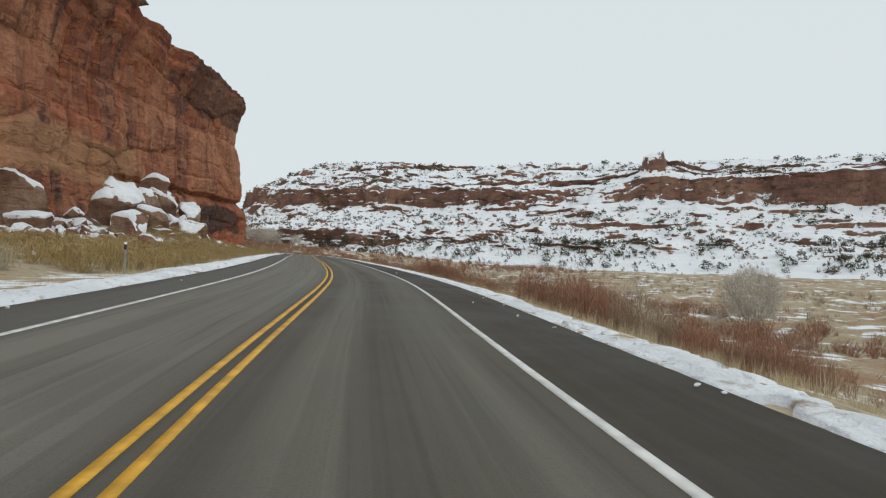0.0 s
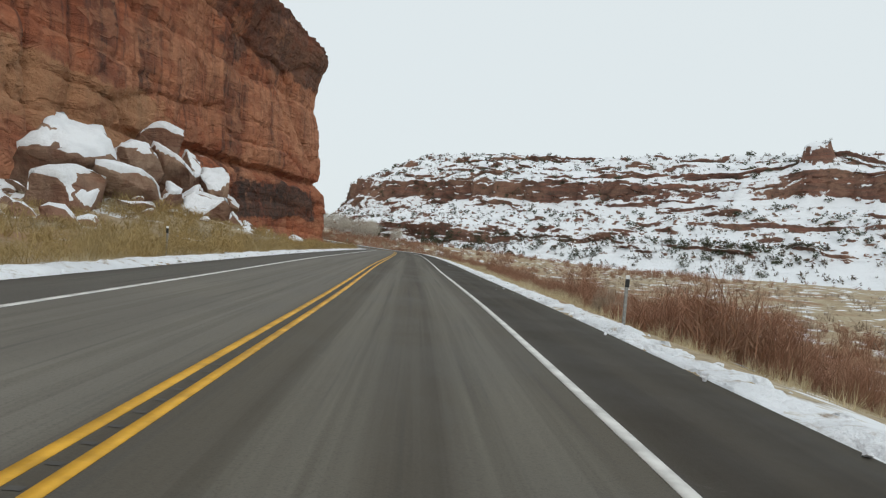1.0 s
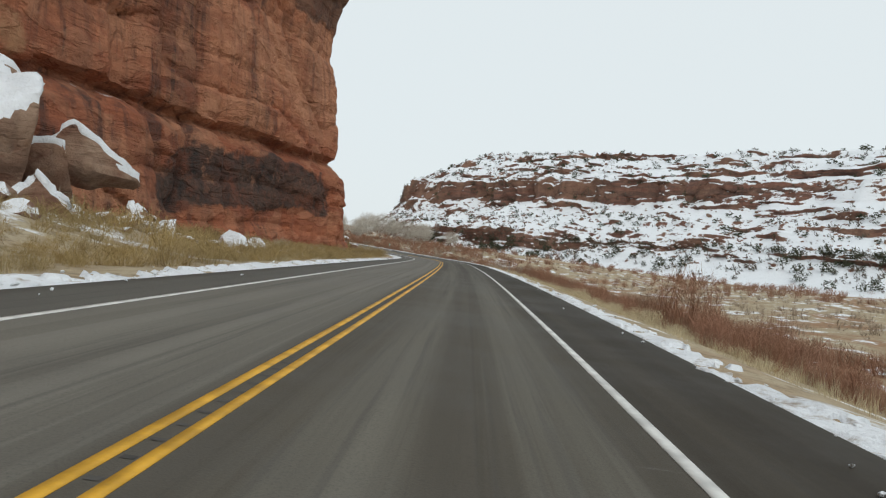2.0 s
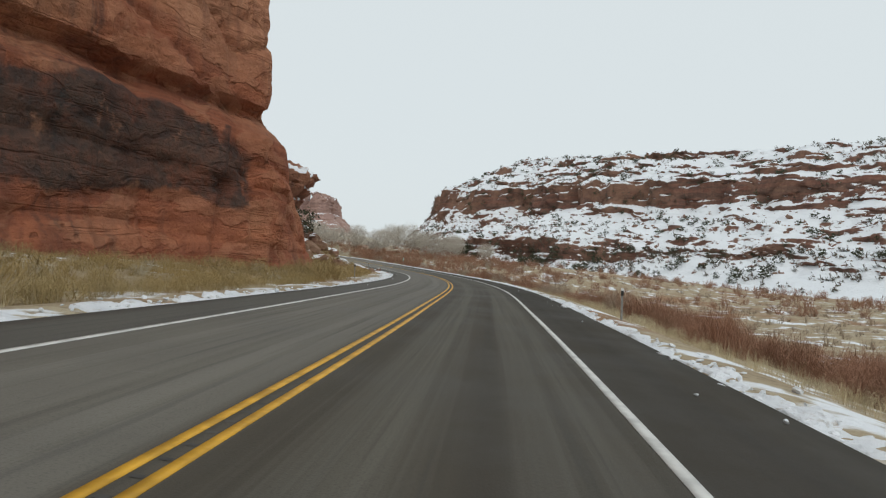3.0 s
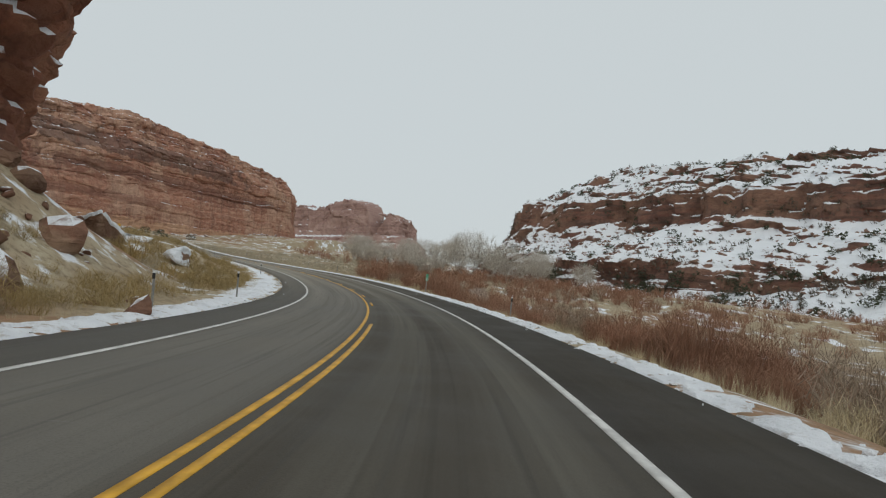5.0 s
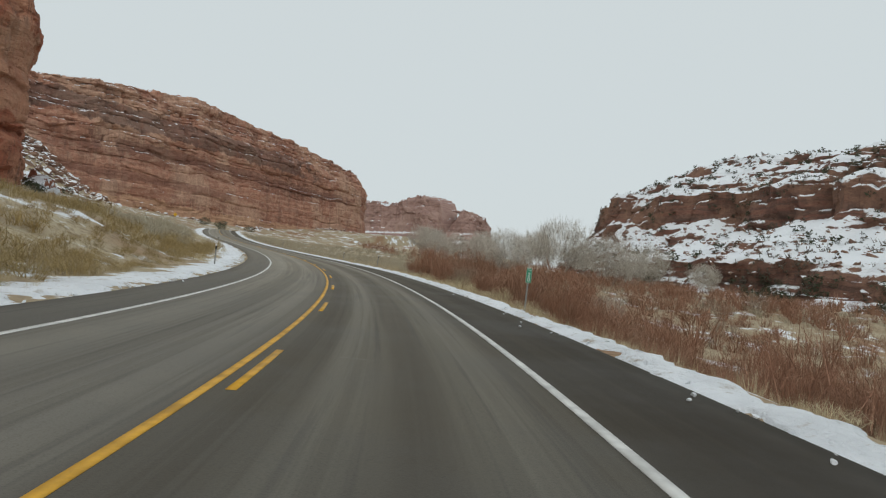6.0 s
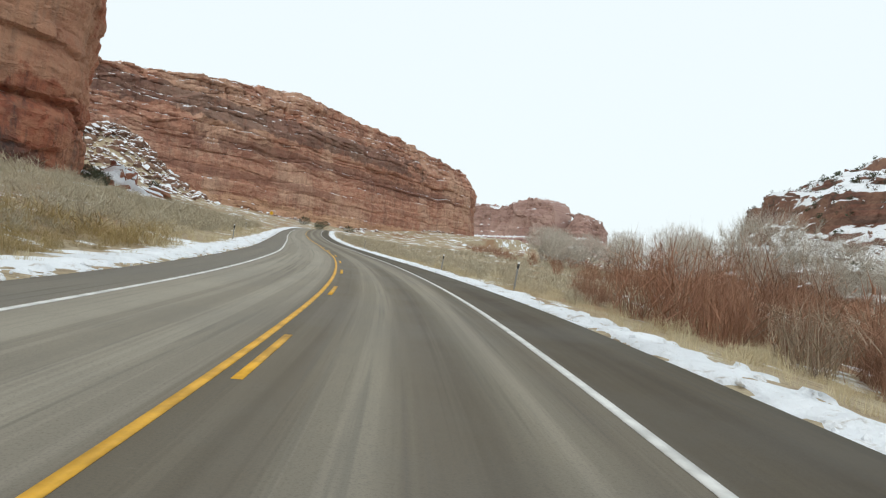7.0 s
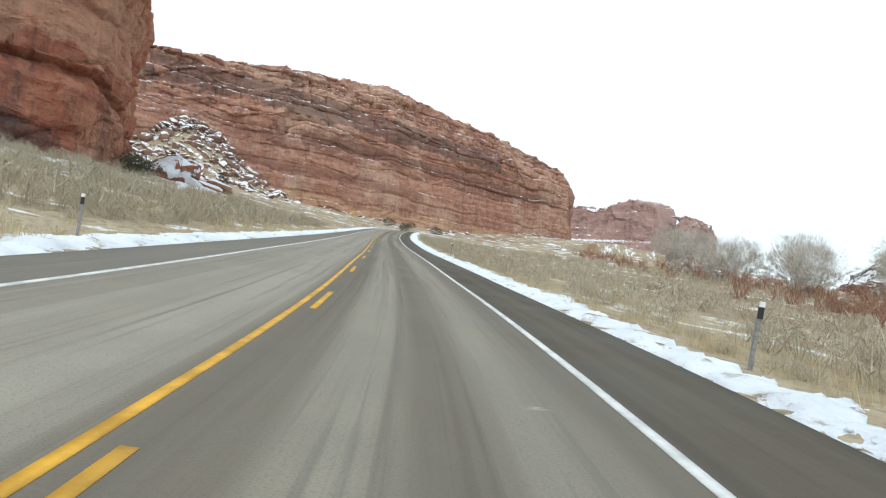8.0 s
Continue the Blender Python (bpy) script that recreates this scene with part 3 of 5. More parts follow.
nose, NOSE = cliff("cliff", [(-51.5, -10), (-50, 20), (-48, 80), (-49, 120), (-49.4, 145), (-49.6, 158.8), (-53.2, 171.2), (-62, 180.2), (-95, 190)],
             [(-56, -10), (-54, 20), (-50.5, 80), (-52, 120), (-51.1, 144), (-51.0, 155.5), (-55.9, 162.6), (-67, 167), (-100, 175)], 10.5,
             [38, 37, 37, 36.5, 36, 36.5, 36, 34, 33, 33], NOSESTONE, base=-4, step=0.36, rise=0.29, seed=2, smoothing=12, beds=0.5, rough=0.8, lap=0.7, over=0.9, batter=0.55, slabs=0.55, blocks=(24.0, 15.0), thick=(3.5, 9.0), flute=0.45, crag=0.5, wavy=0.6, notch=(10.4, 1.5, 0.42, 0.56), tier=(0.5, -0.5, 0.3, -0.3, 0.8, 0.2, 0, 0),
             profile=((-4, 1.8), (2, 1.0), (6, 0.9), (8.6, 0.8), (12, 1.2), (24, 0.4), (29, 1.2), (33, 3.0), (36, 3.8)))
tagged(nose, "tall red sandstone cliff with dark varnish stains and an overhanging rim", "cliff", kind="structure")

ledge, LEDGE = cliff("cliff", [(-92, 176), (-76, 187), (-69.5, 194), (-70, 199), (-77, 203), (-98, 208)], [(-92, 178), (-77, 187), (-67.3, 193.5), (-68.3, 198.5), (-77, 203.5), (-98, 209)], 8.6,
              [13, 13, 12.4, 12.0, 12.4, 13], LEDGESTONE, base=-3, step=0.45, rise=0.35, seed=21, beds=1.6, rough=0.45, thick=(0.8, 2.2), slabs=1.2, blocks=(4.0, 2.4), back=8, cap=0.3, crag=0.6,
              profile=((-3, 0.5), (4, -1.0), (6.5, -1.2), (8.6, -0.9), (9.8, 0.0), (11.8, 0.5)))
tagged(ledge, "low red sandstone outcrop with a jutting snow-topped slab", "rock outcrop", kind="structure")

second, SECOND = cliff("cliff", [(-158, 130), (-178, 215), (-188, 252), (-196, 270), (-208, 278.5), (-235, 289), (-275, 296)],
               [(-162, 130), (-184, 215), (-191, 252), (-199.5, 271), (-213, 279), (-242, 288), (-280, 292)], 22, [52, 54, 53, 53, 52, 50, 50],
               SANDSTONE, base=0, step=0.55, rise=0.42, seed=5, beds=0.5, rough=0.8, lap=0.8, over=1.2, batter=0.5, slabs=0.9, blocks=(16.0, 11.0), thick=(4.0, 9.0), flute=1.2, tier=(0, 0, 1, 2, 0.5, 0), wavy=0.8,
               profile=((0, 2), (12, 1.2), (21, 0.9), (22.2, -0.5), (22.9, 1.6), (26, 1.8), (36, 0.5), (44, 2.5), (52, 1.0)))
tagged(second, "red sandstone cliff nose with a bulging streaked brow", "cliff", kind="structure")

wall, WALL = cliff("cliff", [(-318, 255), (-338, 310), (-343, 352), (-350, 432), (-357, 500), (-366, 589), (-400, 640), (-470, 660)],
             [(-320, 255), (-340, 310), (-345.5, 352), (-352, 432), (-358, 500), (-366.5, 588), (-401, 638), (-470, 656)], 52,
             [71, 73, 77, 85, 91, 87, 84, 79, 76, 73.5, 73.5], WALLSTONE, base=5, step=0.85, rise=0.52, seed=9, beds=2.0, rough=0.95, blocks=(26.0, 10.0), calm=0.62, lap=12, cap=0.12, crag=1.4, thick=(2.4, 8.0), slabs=1.1, tier=(-9, -9, 6, 14, 12, 11, 10, 10), wavy=5.0,
             profile=((5, 2.5), (20, 1.5), (40, 0.6), (57, 0.6), (58, -0.6), (60, -2.2), (63, -2.6), (63.6, -4.2), (68, -4.6), (68.8, -6.2), (75, -7.0), (76, -9.0), (86, -10.5)))
tagged(wall, "long banded red sandstone wall with snow along its rim", "cliff", kind="structure")

butte, BUTTE = cliff("butte", [(-640, 860), (-585, 876), (-520, 880), (-470, 872), (-436, 868), (-424, 880), (-432, 920), (-460, 990)],
              [(-645, 866), (-585, 884), (-525, 886), (-470, 878), (-434, 872), (-426, 882), (-436, 922), (-462, 990)], 60,
              [104, 104, 102, 100, 101, 94, 99, 107, 108, 104, 97, 62, 86, 88, 84, 84, 82, 80, 80, 80, 80], HAZEDSTONE, base=10, step=2.0, rise=1.6, seed=15, beds=1.0, rough=2.2, crag=3.0, blocks=(26.0, 40.0), back=30, cap=0.1,
              profile=((10, 44), (34, 24), (52, 9), (60, 2), (100, -2)))
tagged(butte, "far red butte with snowy talus skirts", "butte", kind="structure")


def mesa_mesh():
    """The long snowy mesa: benches and broken ledges stepping back from the valley."""
    foot = [(330, 110), (230, 186), (134, 260), (41, 325), (-50, 376), (-106, 410), (-156, 464), (-190, 510), (-207, 560), (-206, 620), (-185, 700), (-150, 800)]
    length = np.linalg.norm(np.diff(np.array(foot, float), axis=0), axis=1).sum()
    n = int(length / 1.35) + 1
    s = np.linspace(0, 1, n)
    a = soften(along(foot, s), 160)
    d = np.gradient(a, axis=0)
    d /= np.linalg.norm(d, axis=1)[:, None]
    d = soften(d, 260)
    inward = np.c_[-d[:, 1], d[:, 0]] * -1
    # distance in from the foot, height; with and without the low outcrop
    prof = np.array([(-14, -9), (0, -5), (9, -2), (18, 2), (23, 5), (26, 14), (36, 18), (50, 22), (64, 28), (69, 32), (72, 44), (82, 47), (86, 51), (98, 54), (102, 59), (116, 62), (121, 66), (145, 68), (180, 70), (300, 66)], float)
    slope = np.interp(prof[:, 0], [-14, 0, 18, 50], [-9, -5, 4, 22])
    counts = (5, 6, 8, 8, 16, 12, 16, 14, 8, 22, 10, 10, 12, 10, 12, 8, 12, 10, 6)
    rows = np.concatenate([k + np.arange(m) / m for k, m in enumerate(counts)] + [[len(counts)]])
    D = np.interp(rows, np.arange(len(prof)), prof[:, 0])[:, None] + 0 * s[None]
    u = s * length
    outcrop = smooth(fractal(np.c_[u, 0 * u, 0 * u], 120, 2, 60) + np.interp(s, [0, 0.44, 0.53, 0.66, 0.72, 1], [-0.35, -0.2, 0.6, 0.7, 0.3, -1]), -0.1, 0.25)[None]
    low = rows[:, None] < 6.5
    Z = np.interp(rows, np.arange(len(prof)), prof[:, 1])[:, None]
    Z = np.where(low, Z * outcrop + np.interp(rows, np.arange(len(prof)), slope)[:, None] * (1 - outcrop), Z)
    D = np.minimum(D, 72) * np.interp(s, [0, 0.50, 0.60, 0.68, 0.75, 1], [1, 1, 0.95, 0.62, 0.45, 0.45])[None] + np.maximum(D - 72, 0) * np.interp(s, [0, 0.5, 0.62, 0.72, 1], [1, 1.0, 1.05, 1.2, 1.2])[None]
    uu = np.broadcast_to(u[None], D.shape)
    flat = np.stack([uu, D, 0 * D], -1).reshape(-1, 3)
    tier = np.stack([uu, rows[:, None] * 14 + 0 * D, 0 * D], -1).reshape(-1, 3)
    shift = (10 * fractal(tier, 46, 3, 61) + 5 * fractal(flat * (1, 1, 0), 17, 3, 62)).reshape(D.shape)
    D = D + shift * smooth(D, -4, 25) * np.interp(s, [0.62, 0.72], [1, 0.35])[None]
    grow = fractal(flat * (1, 0.2, 0), 90, 2, 64).reshape(D.shape)
    Z = Z + smooth(Z, 5, 40) * 3.5 * grow + (2.0 * fractal(flat, 14, 4, 66)).reshape(D.shape) * smooth(D, 2, 20)
    Z = Z * np.interp(s, [0, 0.25, 0.4, 0.5, 0.6, 0.7, 1], [0.78, 0.82, 0.91, 0.99, 1.05, 1.10, 1.10])[None]
    Z = Z + 6.0 * np.interp(s, [0.10, 0.15, 0.29, 0.34], [0, 1, 1, 0])[None] * smooth(Z, 27, 36) * (1 - 0.75 * smooth(Z, 38, 52))
    ledge_h = (2.6 + 0.9 * np.sin(uu * 0.013)) * (1 - 0.3 * smooth(Z, 44, 48))
    lev = (Z + 2.4 * fractal(np.stack([uu, D, 0 * D], -1).reshape(-1, 3) * (0.35, 1, 0), 26, 4, 68).reshape(D.shape)) / ledge_h
    fr = lev - np.floor(lev)
    stepz = (np.floor(lev) + smooth(fr, 0.62, 0.95)) * ledge_h
    how = 0.75 * smooth(fractal(np.stack([uu, D, 0 * D], -1).reshape(-1, 3) * (0.6, 1, 0), 40, 3, 70).reshape(D.shape), -0.45, 0.3) * (1 - 0.9 * smooth(Z, 29, 32) * smooth(Z, 48, 44)) * (0.6 + 0.4 * smooth(Z, 40, 50))
    Z = Z + (stepz - lev * ledge_h) * how
    Z = Z + (0.35 * fractal(flat, 3, 3, 72)).reshape(D.shape)
    stand, joint = facets(u[None].repeat(len(rows), 0).ravel() / 9, Z.ravel() / 7, 73)
    D = D - (stand * 0.7 - 0.8 * smooth(joint, 0.1, 0.0)).reshape(D.shape) * smooth(Z, 24, 31)
    v = np.concatenate([a[None] + inward[None] * D[..., None], Z[..., None]], -1)
    knob = np.exp(-((v[..., 0] - 118) ** 2 + (v[..., 1] - 374) ** 2) / 18.0 ** 2)
    v[..., 2] += 9.0 * knob + 8.0 * smooth(knob, 0.86, 0.91)
    return mesh_object("mesa", v, quads(*D.shape)[:, ::-1], MESASTONE, crease=50), v


mesa, MESA = mesa_mesh()
tagged(mesa, "long snow-covered mesa with broken red rock ledges", "mesa", kind="structure")
# ---- boulders under the cliff ----
def ball(level):
    bm = bmesh.new()
    bmesh.ops.create_icosphere(bm, subdivisions=level, radius=1.0)
    v = np.array([q.co[:] for q in bm.verts])
    f = np.array([[w.index for w in q.verts] for q in bm.faces])
    bm.free()
    return v, f


BALL5, BALL4, BALL2, BALL1 = ball(5), ball(4), ball(2), ball(1)


def block_shape(unit, seed, cuts=11, keep=0.5):
    """A rounded block: a ball cut by planes and roughened."""
    rng = np.random.RandomState(seed)
    v = unit.copy()
    for _ in range(cuts):
        n = rng.normal(size=3)
        n /= np.linalg.norm(n)
        d = v @ n
        over = np.maximum(d - rng.uniform(keep - 0.12, keep + 0.12), 0)
        v = v - over[:, None] * n * 0.98
    return v * 1.3 * (1 + 0.06 * fractal(v + seed, 0.8, 3, seed)[:, None] + 0.03 * fractal(v + seed, 0.2, 2, seed)[:, None])


def normals(v, f):
    n = np.cross(v[f[:, 1]] - v[f[:, 0]], v[f[:, 2]] - v[f[:, 0]])
    out = np.zeros_like(v)
    for k in range(3):
        np.add.at(out, f[:, k], n)
    return out / (np.linalg.norm(out, axis=1)[:, None] + 1e-9)


def boulder(x, y, z, wide, deep, high, dip, seed, label, snow=0.2, unit=BALL5, edge=0.6, ragged=0.3, stone=None, rugged=0.0):
    """A boulder standing at x, y with its foot at z; wide along y, deep along x, dipping towards +y; snow: depth of its cap."""
    v = block_shape(unit[0], seed) * (deep / 2, wide / 2, high / 2)
    v = v * (1 + rugged * fractal(v / max(deep, wide) * 2 + seed, 0.55, 3, seed))[:, None]
    a = radians(-dip)
    rot = np.array([[1, 0, 0], [0, math.cos(a), -math.sin(a)], [0, math.sin(a), math.cos(a)]])
    v = v @ rot.T
    v = v - (0, 0, v[:, 2].min())
    f = unit[1]
    thing = new("boulder", None)
    thing.location = (x, y, z)
    tagged(thing, label, "boulder", "boulders below the cliff")
    mesh_object("stone", v, f, stone or BOULDERSTONE, thing)
    if not snow:
        return thing
    n = normals(v, f)
    hold = n[:, 2] + ragged * fractal((v + seed) * (1.1 / max(1.1, high * 0.3)), 1.1, 3, seed + 4)
    m = smooth(hold, edge, edge + 0.22)
    keep = (m[f] > 0.02).any(1)
    mark = np.arange(len(v))
    for _ in range(60):  # keep the one largest drift
        low = mark[f[keep]].min(1)
        for c in range(3):
            np.minimum.at(mark, f[keep][:, c], low)
    if keep.any():
        names, counts = np.unique(mark[f[keep][:, 0]], return_counts=True)
        keep &= mark[f[:, 0]] == names[counts.argmax()]
    if keep.sum() > 8:
        w = v + n * (snow * m - 0.03)[:, None] + np.c_[0 * m, 0 * m, snow * 0.6 * m]
        used = np.unique(f[keep])
        back = np.full(len(v), -1)
        back[used] = np.arange(len(used))
        mesh_object("snow_cap", w[used], back[f[keep]], SNOWCAP, thing, flat=False)["label"] = "smooth white snow cap"
    return thing


RED, TAN = "snow-capped dark red sandstone boulder in a rockfall", "snow-capped tan sandstone boulder in a rockfall"
PILE = [
    (-43.0, 95.8, 5.6, 5.3, 4.6, 4.4, 6), (-40.5, 94.6, 2.2, 7.4, 4.0, 3.6, 36), (-38.6, 97.8, 1.0, 3.2, 3.0, 7.2, 9), (-35.2, 90.4, 0.0, 6.0, 4.4, 3.9, 20),
    (-36.4, 97.6, 0.2, 4.0, 3.2, 2.5, 12), (-37.2, 88.4, 1.2, 2.1, 2.0, 3.6, 5), (-41.5, 90.2, 3.2, 4.6, 4.0, 4.2, 30), (-43.5, 107.0, 2.6, 6.0, 4.0, 3.6, 22),
    (-39.0, 106.4, 0.2, 2.0, 1.8, 1.5, 0), (-41.0, 80.5, 1.6, 10.0, 5.0, 6.2, 33), (-36.5, 76.0, 0.4, 6.2, 4.4, 4.0, 8), (-37.0, 83.6, 0.8, 7.0, 3.4, 2.8, 24),
    (-43.0, 64.5, 1.5, 6.0, 5.0, 5.6, 18), (-38.5, 60.0, 0.6, 5.4, 4.0, 3.0, 10),
]
MORE = [
    (-39.5, 100.6, 1.4, 4.6, 3.2, 3.6, 25), (-40.0, 71.5, 1.0, 2.6, 2.2, 1.6, 10), (-41.5, 73.0, 3.0, 2.2, 2.0, 1.4, 0), (-37.5, 68.0, 0.4, 2.4, 2.0, 1.5, 8),
    (-39.0, 55.0, 0.6, 3.0, 2.4, 1.8, 5), (-36.5, 51.0, 0.4, 2.6, 2.2, 1.6, 12), (-43.0, 101.5, 3.4, 4.4, 3.0, 4.4, 20), (-37.6, 92.6, 0.6, 3.4, 2.6, 4.2, 14),
    (-34.6, 84.6, 0.0, 2.0, 1.6, 1.6, 30), (-35.6, 81.0, 0.0, 2.6, 2.0, 1.4, 15),
]
for k, row in enumerate(PILE + MORE):
    boulder(row[0], row[1] + 2.0, *row[2:], 100 + k * 7, TAN if k % 3 else RED, 0.2 if row[5] > 2 else 0.12, BALL4, edge=0.46, ragged=0.4, rugged=0.12)
# the slab below the second nose and the stones beyond the outcrop
DRAPED = rock("snow_draped_stone", (0.40, 0.18, 0.11), (0.25, 0.10, 0.07), (0.46, 0.26, 0.17), (0.1, 0.06, 0.05), snow=0.42, snow_soft=0.06, streak=0.3, bare=1.2)
boulder(-237, 297, 5.0, 19.0, 16.0, 17.0, -12, 303, "large red boulder half buried in snow below a talus fan", 0, BALL4, stone=DRAPED, rugged=0.35)
for k, (x, y, wide, high) in enumerate([(-229, 303, 5, 2.2), (-233, 306, 7, 2.6), (-238, 308, 6, 3.0), (-228, 287, 5, 2.6), (-232, 284, 4, 3.5), (-247, 302, 8, 6), (-254, 306, 9, 5)]):
    boulder(x, y, float(land(x, y)) - 0.5, wide, wide * 0.8, high, 12, 330 + k, "snow-covered red slab at the foot of a talus fan", 0, BALL4, stone=DRAPED)
boulder(-246, 309, 11.5, 9.0, 7.0, 4.0, 10, 301, "low snow-covered red slab at the foot of a talus fan", 0.35)
boulder(-85.5, 213.8, 1.4, 6.0, 5.0, 2.4, 14, 310, "snow-covered tan slab above golden brush", 0.2, edge=0.3, rugged=0.3)
boulder(-87.8, 218.4, 1.4, 4.0, 4.0, 1.7, 8, 311, "snow-covered tan stone above golden brush", 0.2, edge=0.3, rugged=0.3)
boulder(-78.4, 214.8, 0.5, 2.2, 1.8, 1.3, 8, 312, "small snow-covered stone among golden brush", 0.2, edge=0.15)
boulder(-47.2, 99.0, 35.6, 4.5, 5.0, 2.6, 4, 320, "dark cap rock balanced on the cliff rim", 0.12)


def rubble(name, spots, sizes, seed, material, label, category, unit=BALL2, flat=0.7, tumble=0.4):
    """Many small stones as one mesh."""
    rng = np.random.RandomState(seed)
    shapes = [block_shape(unit[0], seed + k, 7, 0.6) / 1.3 for k in range(12)]
    vs, fs, n = [], [], len(unit[0])
    for i, (p, size) in enumerate(zip(spots, sizes)):
        v = shapes[i % 12] * size * (rng.uniform(0.7, 1.3), rng.uniform(0.7, 1.3), flat * rng.uniform(0.6, 1.2))
        a = rng.uniform(0, 6.28)
        r = np.array(Euler((rng.normal() * tumble, rng.normal() * tumble, a)).to_matrix())
        vs.append(v @ r.T + p)
        fs.append(unit[1] + i * n)
    ob = mesh_object(name, np.concatenate(vs), np.concatenate(fs), material, flat=True)
    return tagged(ob, label, category, kind="stuff")


TALUSSTONE = rock("talus_stone", (0.30, 0.17, 0.12), (0.18, 0.105, 0.08), (0.36, 0.25, 0.18), (0.1, 0.07, 0.06), snow=0.5, streak=0.2, patch=0.3)


def scatter(rng, n, spots, spread):
    """Random plan points round spots (x, y) within a spread (x, y)."""
    c = np.array(spots)[rng.randint(len(spots), size=n)]
    return c + rng.normal(size=(n, 2)) * spread


rng = np.random.RandomState(40)
r, a = 32 * rng.uniform(0, 1, 1100) ** 0.6 * (1 + 0.25 * np.sin(np.linspace(0, 40, 1100))), rng.uniform(-1.9, 1.2, 1100)
fan = np.c_[-341 + r * np.cos(a), 337 + r * np.sin(a)]
fan_z = land(fan[:, 0], fan[:, 1])
rubble("talus_stones", np.c_[fan, fan_z + 0.1], 0.35 + 2.4 * rng.uniform(0, 1, 1100) ** 4, 41, TALUSSTONE, "fan of broken red stones dusted with snow", "talus")
TALUSDARK = rock("brown_talus_stone", (0.26, 0.14, 0.095), (0.15, 0.085, 0.06), (0.33, 0.22, 0.15), (0.08, 0.06, 0.05), snow=0.8, streak=0.2, patch=0.3)
spots = scatter(rng, 620, [(-72, 184), (-70, 188), (-66, 191), (-66, 187), (-64, 184)], (4.0, 3.4))
rubble("talus_stones", np.c_[spots, land(spots[:, 0], spots[:, 1])], 0.2 + 1.5 * rng.uniform(0, 1, 620) ** 3, 43, TALUSDARK, "broken red stones with snow on a steep bank", "talus")
spots = scatter(rng, 480, [(-40, 72), (-41, 84), (-40, 95), (-41, 104), (-38, 60)], (3.0, 6.0))
rubble("fallen_stones", np.c_[spots, land(spots[:, 0], spots[:, 1])], 0.25 + 1.3 * rng.uniform(0, 1, 480) ** 3, 44, TALUSSTONE, "small fallen stones dusted with snow between boulders", "stones")
spots = scatter(rng, 120, [(-360, 545), (-362, 570), (-350, 470), (-345, 420)], (3.0, 10.0))
rubble("fallen_stones", np.c_[spots, land(spots[:, 0], spots[:, 1])], rng.uniform(0.4, 1.8, 120), 45, TALUSSTONE, "snowy fallen stones along the foot of a rock wall", "stones")
pick = rng.randint(0, MESA.shape[1], 3200), rng.randint(14, 86, 3200)
spots = MESA[pick[1], pick[0]]
rubble("mesa_rocks", spots, rng.uniform(0.3, 1.5, 3200) ** 1.4, 46, TALUSSTONE, "loose red rocks strewn over snowy slopes", "rocks", BALL1, 0.6)
# ---- snow along the road edges ----
def snow_bank(side, edge, width, seed):
    s = np.arange(60, END - 20, 0.2)
    f = np.linspace(0, 1, 20)
    inner = edge + 0.05 + 0.3 * fractal(np.c_[s, 0 * s, 0 * s], 1.6, 4, seed, 0.65) + 0.22 * fractal(np.c_[s, 0 * s, 0 * s], 14, 2, seed + 1) + 0.16 * fractal(np.c_[s, 0 * s, 0 * s], 0.7, 2, seed + 6)
    wid = width * (1 + 0.45 * fractal(np.c_[s, 0 * s, 0 * s], 9, 3, seed + 2))
    wid = np.maximum(wid, 0.25) * np.interp(s, [0, 110, 170, 215, 260, 290, 340, 400], [1.1, 1.0, 0.5, 0.42, 0.85, 1.15, 1.3, 1.2])
    if side < 0:
        wid = wid * np.interp(s, [262, 285, 330, 350], [1, 2.2, 2.2, 1.0])
    off = (inner[:, None] + wid[:, None] * f[None]) * side
    p = on_road(s[:, None], off)
    base = np.where(abs(off) < edge, p[..., 2], np.maximum(verge_height(p, off, edge), land(p[..., 0], p[..., 1])) + 0.03)
    flat = p.reshape(-1, 3) * (1, 1, 0)
    lump = (0.05 * fractal(flat, 0.45, 2, seed + 7) + 0.085 * fractal(flat, 0.9, 3, seed + 3, 0.6) + 0.05 * fractal(flat, 2.6, 2, seed + 5)).reshape(off.shape)
    hump = np.sin(np.clip(f, 0, 1) * math.pi) ** 0.55 * 0.03
    h = hump[None] + lump * np.sin(f * math.pi)[None] ** 0.4
    h[:, 0], h[:, -1] = -0.06, -0.12
    torn = (0.35 * fractal(flat, 2.6, 2, seed + 8) + 0.85 * fractal(flat, 0.8, 4, seed + 9, 0.7)).reshape(off.shape)
    torn = torn + 1.5 * np.clip(f - 0.42, 0, 1)[None] + 0.9 * np.clip(1 - f / 0.2, 0, 1)[None] - 0.27
    h = 0.7 * h - smooth(torn, 0.12, 0.32) * 0.15
    p[..., 2] = base + h
    ob = mesh_object("snow_bank", p, quads(len(s), len(f))[:, ::side], SNOW)
    return tagged(ob, "low bank of ploughed snow along the asphalt edge", "snow", kind="stuff")


